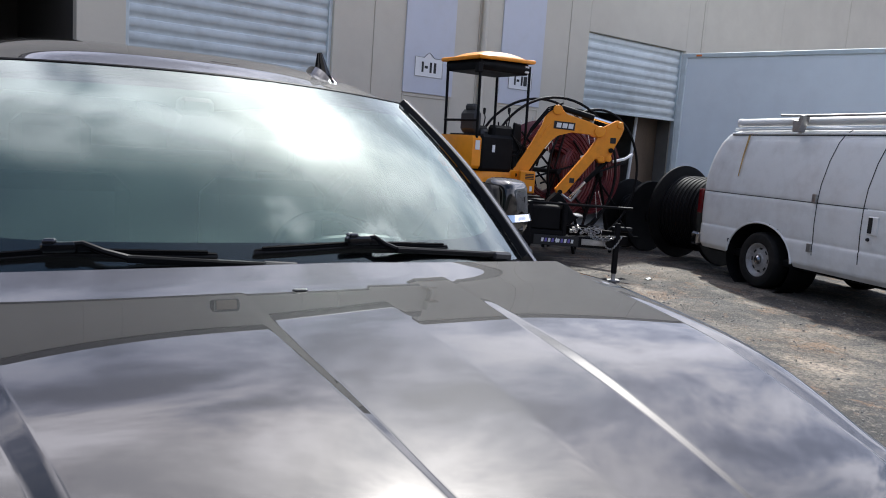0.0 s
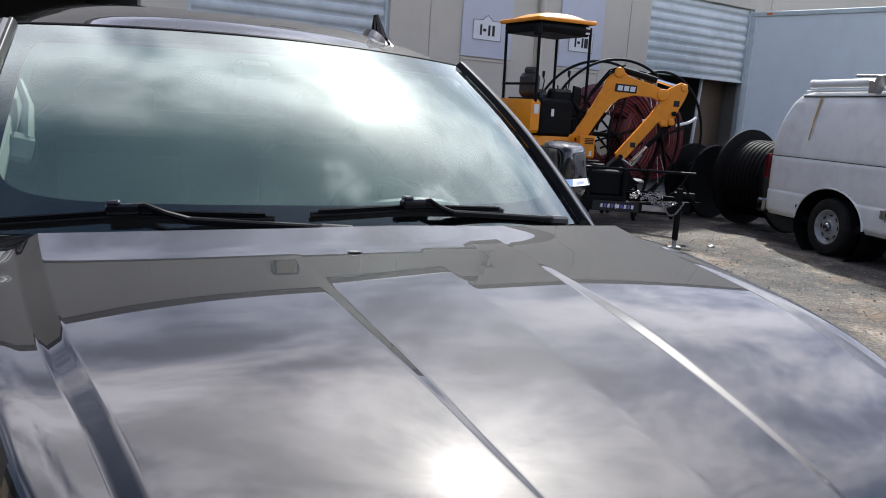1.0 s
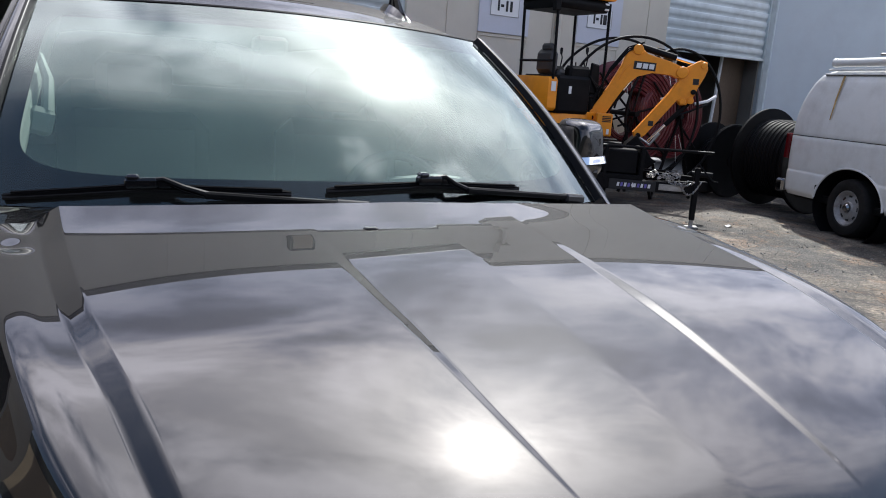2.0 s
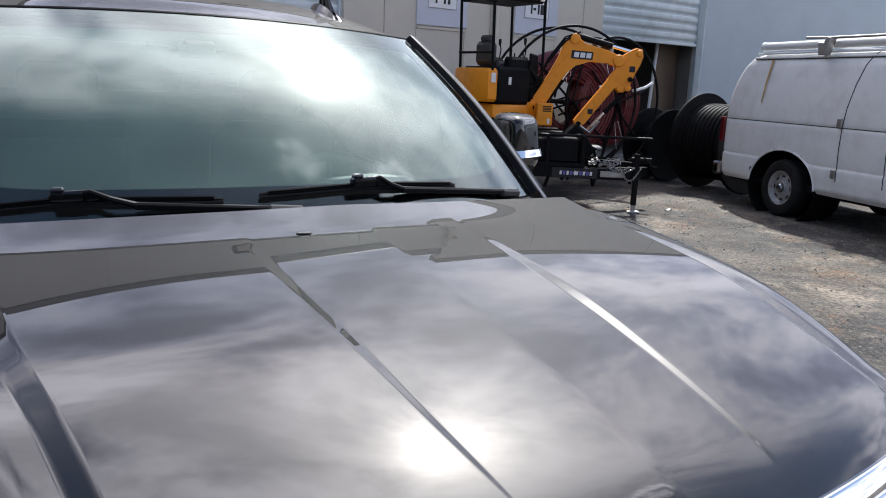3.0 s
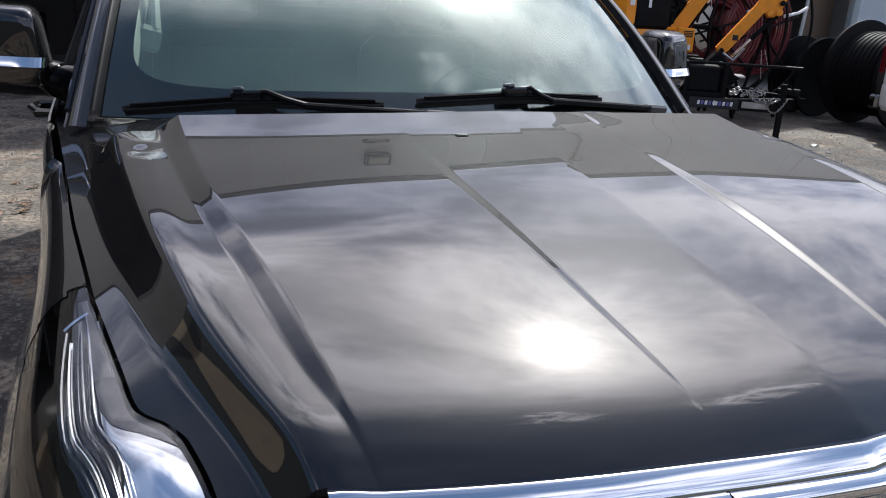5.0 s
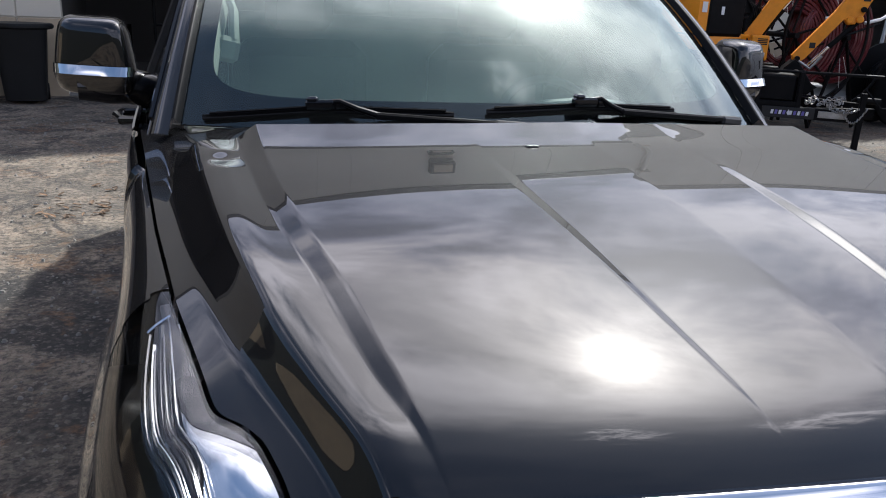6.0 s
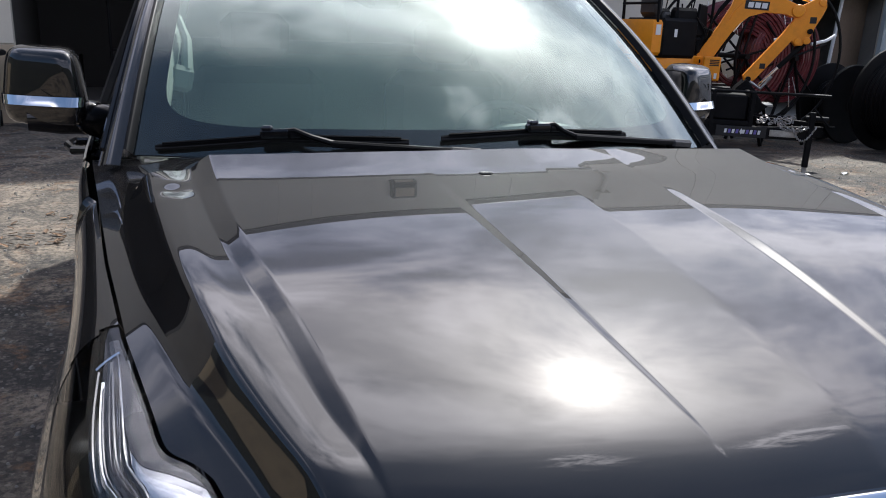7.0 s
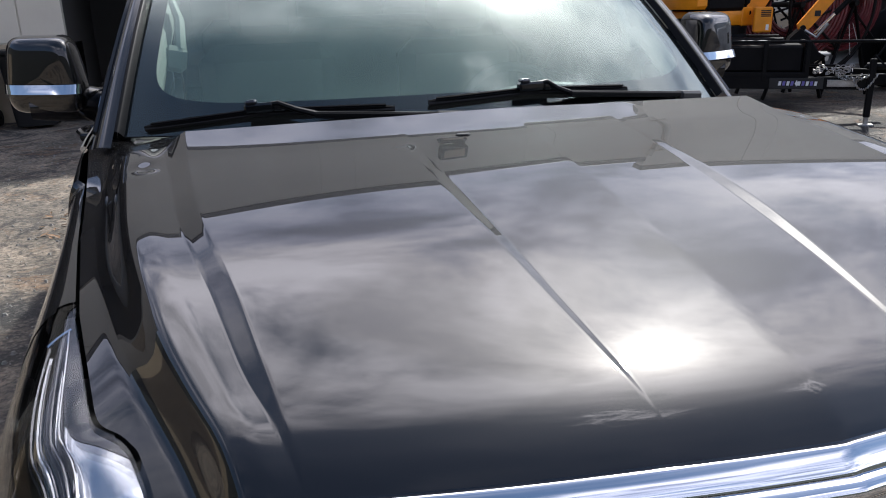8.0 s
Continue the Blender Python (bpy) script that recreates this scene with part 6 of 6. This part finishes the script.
ram((0.50, -0.02, 1.34), (0.92, -0.02, 1.96), boom, 0.04)
ram((0.93, 0.0, 2.30), (1.76, 0.0, 2.10), boom, 0.045)
ram((1.66, 0.0, 1.60), (1.16, 0.0, 1.02), dip, 0.035)
for k in range(3):
    part("hose", Shape().tube([(0.30 + 0.02 * k, -0.11, 1.5), (0.52, -0.12, 1.92 + 0.03 * k), (0.74, -0.12, 2.22 + 0.03 * k), (0.95, -0.09, 2.36)], 0.011, 6), CABLE, boom, "black hydraulic hose")
buck = part("bucket", Shape().slab([(0.98, 1.10), (0.86, 0.98), (0.80, 0.80), (0.90, 0.66), (1.12, 0.64), (1.30, 0.76), (1.22, 0.80), (1.10, 0.98)], -0.22, 0.22, 0.01), MACHINE_BLACK, ex, "black digging bucket")
for i in range(4):
    part("tooth", Shape().box(1.24, 1.36, -0.20 + 0.12 * i, -0.16 + 0.12 * i, 0.76, 0.79, 0.006), STEEL, buck)
part("bucket_link", Shape().tube([(1.02, -0.09, 1.08), (1.18, -0.09, 0.98), (1.30, -0.09, 1.15)], 0.018, 8), STEEL, buck)

# ---------------------------------------------------------------- red conduit reels behind the excavator
def conduit_reel(m, r_in, r_out, wide, seed):
    ob = thing("conduit_reel", "large steel reel wound with dark red plastic conduit", "reel", m, group="conduit reels")
    rnd = random.Random(seed)
    pitch = 0.052
    layers = int((r_out - r_in) / pitch)
    for i in range(layers):
        sh = Shape()
        r = r_in + pitch * (i + 0.5)
        for j in range(int(wide / pitch)):
            y = -wide / 2 + pitch * (j + 0.5)
            ph = rnd.random() * 6.28
            ringp = [((r + 0.006 * math.sin(3 * c + ph)) * math.cos(c), y + 0.012 * math.sin(2 * c + ph), (r + 0.006 * math.sin(3 * c + ph)) * math.sin(c)) for c in [2 * math.pi * q / 40 for q in range(40)]]
            if i in (0, layers - 1) or j in (0, int(wide / pitch) - 1):
                sh.tube(ringp, 0.025, 6, closed=True)
        tagged(part("winding", sh, RED_PIPE, ob), kind="stuff")
    for y in (-wide / 2 - 0.04, wide / 2 + 0.04):
        part("rim", Shape().tube([((r_out + 0.33) * math.cos(c), y, (r_out + 0.33) * math.sin(c)) for c in [2 * math.pi * q / 56 for q in range(56)]], 0.022, 8, closed=True), REEL_BLACK, ob, "thin black steel hoop")
        for i in range(6):
            c = 2 * math.pi * i / 6 + 0.3
            part("spoke", Shape().tube([(0.06 * math.cos(c), y, 0.06 * math.sin(c)), ((r_out + 0.02) * math.cos(c), y, (r_out + 0.02) * math.sin(c))], 0.018, 6), REEL_BLACK, ob, "black steel spoke")
            for dc in ((-0.10, 0.12) if i % 3 == 1 else ()):
                a, b = c + 0.5 + dc, c + 0.5 + dc * (0.2 + 1.2 * rnd.random())
                part("strap", Shape().tube([((r_in - 0.03) * math.cos(a), y * 1.04, (r_in - 0.03) * math.sin(a)), ((r_out + 0.03) * math.cos(b), y * 1.04, (r_out + 0.03) * math.sin(b))], 0.006, 5), PVC, ob, "pale binding strap")
    part("free_end", Shape().tube([(r_out * 0.55, -wide / 2 - 0.05, r_out * 0.30), (r_out * 0.85, -wide / 2 - 0.12, r_out * 0.38), (r_out * 1.12, -wide / 2 - 0.10, r_out * 0.50)], 0.026, 8), PVC, ob, "pale end of the conduit sticking out")
    part("axle", Shape().tube([(0, -wide / 2 - 0.2, 0), (0, wide / 2 + 0.2, 0)], 0.04, 12), REEL_BLACK, ob)
    for y in (-wide / 2 - 0.15, wide / 2 + 0.15):
        part("stand", Shape().tube([(-0.45, y, -m.translation.z + 0.02), (0, y, 0), (0.45, y, -m.translation.z + 0.02)], 0.03, 8), REEL_BLACK, ob)
    return ob


conduit_reel(YARD @ pose(0.92, 1.75, 1.36, 0, 0, 24), 0.36, 0.86, 0.55, 1)
conduit_reel(YARD @ pose(1.62, 2.15, 1.36, 0, 0, 38), 0.34, 0.74, 0.45, 2)

# ---------------------------------------------------------------- black cable reels by the van's tail
def cable_reel(m, r, wide, core, full, label):
    ob = thing("cable_reel", label, "reel", m, group="cable reels")
    for y, s in ((-wide / 2, -1), (wide / 2, 1)):
        fl = part("flange", Shape().lathe([(0.05, s * 0.02), (r - 0.10, s * 0.02), (r - 0.06, s * 0.035), (r - 0.01, s * 0.035), (r, s * 0.01), (r, -s * 0.02), (r - 0.03, -s * 0.03), (0.05, -s * 0.012)], (0, y, r), (0, 1, 0), 56), REEL_BLACK, ob, "round black steel flange")
        part("hub", Shape().lathe([(0.03, s * 0.03), (0.12, s * 0.03), (0.14, s * 0.0)], (0, y, r), (0, 1, 0), 20), REEL_BLACK, fl)
    part("drum", Shape().lathe([(core, -wide / 2), (core, wide / 2)], (0, 0, r), (0, 1, 0), 40), REEL_BLACK, ob)
    n = int(wide / 0.042)
    for j in range(n):
        y = -wide / 2 + 0.03 + (wide - 0.06) * j / (n - 1)
        rr = full + 0.012 * (j % 2)
        part("cable_turn", Shape().tube([(rr * math.cos(c), y + 0.006 * math.sin(c), r + rr * math.sin(c)) for c in [2 * math.pi * q / 48 for q in range(48)]], 0.021, 8, closed=True), CABLE, ob)
    return ob


cable_reel(pose(10.03, 8.08, 0, 0, 0, 0), 0.80, 0.95, 0.35, 0.60, "big black steel reel full of black cable standing on asphalt")
cable_reel(pose(9.98, 9.50, 0, 0, 0, 2), 0.645, 0.50, 0.3, 0.34, "smaller black steel cable reel, nearly empty, standing behind the full one")

# ---------------------------------------------------------------- litter and grit
DRY_LEAF = material("dry_leaf_brown", (0.17, 0.105, 0.06), 0.8, vary=0.25, scale=9, each=0.6)
lit = Shape()
lit.sheet(lambda u, v: (7.397 + 0.11 * (u - 0.5), 6.763 + 0.08 * (v - 0.5), 0.006 + 0.02 * math.sin(3 * u + 2 * v) ** 2), [i / 6 for i in range(7)], [i / 5 for i in range(6)])
solo("paper_scrap", lit, PAPER, "crumpled scrap of white paper lying on asphalt", "litter", sharp=179)
random.seed(11)
for k in range(44):
    x, y = -1.50 - 0.55 * random.random() ** 1.5, 5.2 + 0.42 * random.random() ** 1.4 + (0.9 * random.random() if k % 4 == 0 else 0)
    s = 0.3 + 0.45 * random.random()
    sh = Shape().sheet(lambda u, v: (s * 0.05 * (u - 0.5) * (1 - abs(2 * v - 1) ** 2 * 0.8), s * 0.10 * (v - 0.5), 0.006 + 0.02 * (u - 0.5) ** 2 + 0.012 * v), [i / 4 for i in range(5)], [i / 6 for i in range(7)])
    solo("dry_leaf", sh, DRY_LEAF, "dry brown leaf lying on dusty asphalt", "leaf", pose(x, y, 0.0, 0, 0, random.random() * 360), group="dry leaves", sharp=179)
sh = Shape()
for k in range(2600):
    if k % 2:
        x, y = 3.0 + 6.0 * random.random(), 1.5 + 7.0 * random.random()
    else:
        x, y = -4.5 + 3.3 * random.random(), 0.5 + 9.5 * random.random()
    r = 0.006 + 0.012 * random.random() ** 3
    p = [(r * math.cos(c + k), r * math.sin(c + k), 0) for c in (0, 1.3, 2.6, 3.9, 5.1)]
    top = [(q[0] * 0.5, q[1] * 0.5, r * 0.8) for q in p]
    sh.add([(x + q[0], y + q[1], 0.0) for q in p] + [(x + q[0], y + q[1], q[2]) for q in top], [(0, 1, 6, 5), (1, 2, 7, 6), (2, 3, 8, 7), (3, 4, 9, 8), (4, 0, 5, 9), (5, 6, 7, 8, 9)])
solo("grit", sh, CONCRETE, "loose pale grit scattered over the asphalt", "gravel", kind="stuff", sharp=60)

# plain unseen walls that close the yard, added and coloured for the car's reflections
west = thing("wall_west", "unseen dark wall with a tan stretch, added to shape reflections in the bonnet", "wall", kind="structure")
part("backing", Shape().box(-16.3, -16, -26, 12, 0, 6.5, 0.02), DARK_PAINT, west)
part("base_course", Shape().box(-16.0, -15.97, 4.9, 12, 0, 3.5, 0.02), STUCCO_TAN, west, "tan painted stretch, placed for the streak reflected in the bonnet")
solo("wall_south", Shape().box(-45, 45, -26.3, -26, 0, 5.5, 0.02), DARK_PAINT, "unseen dark wall across the yard, added for dark reflections", "wall", kind="structure")
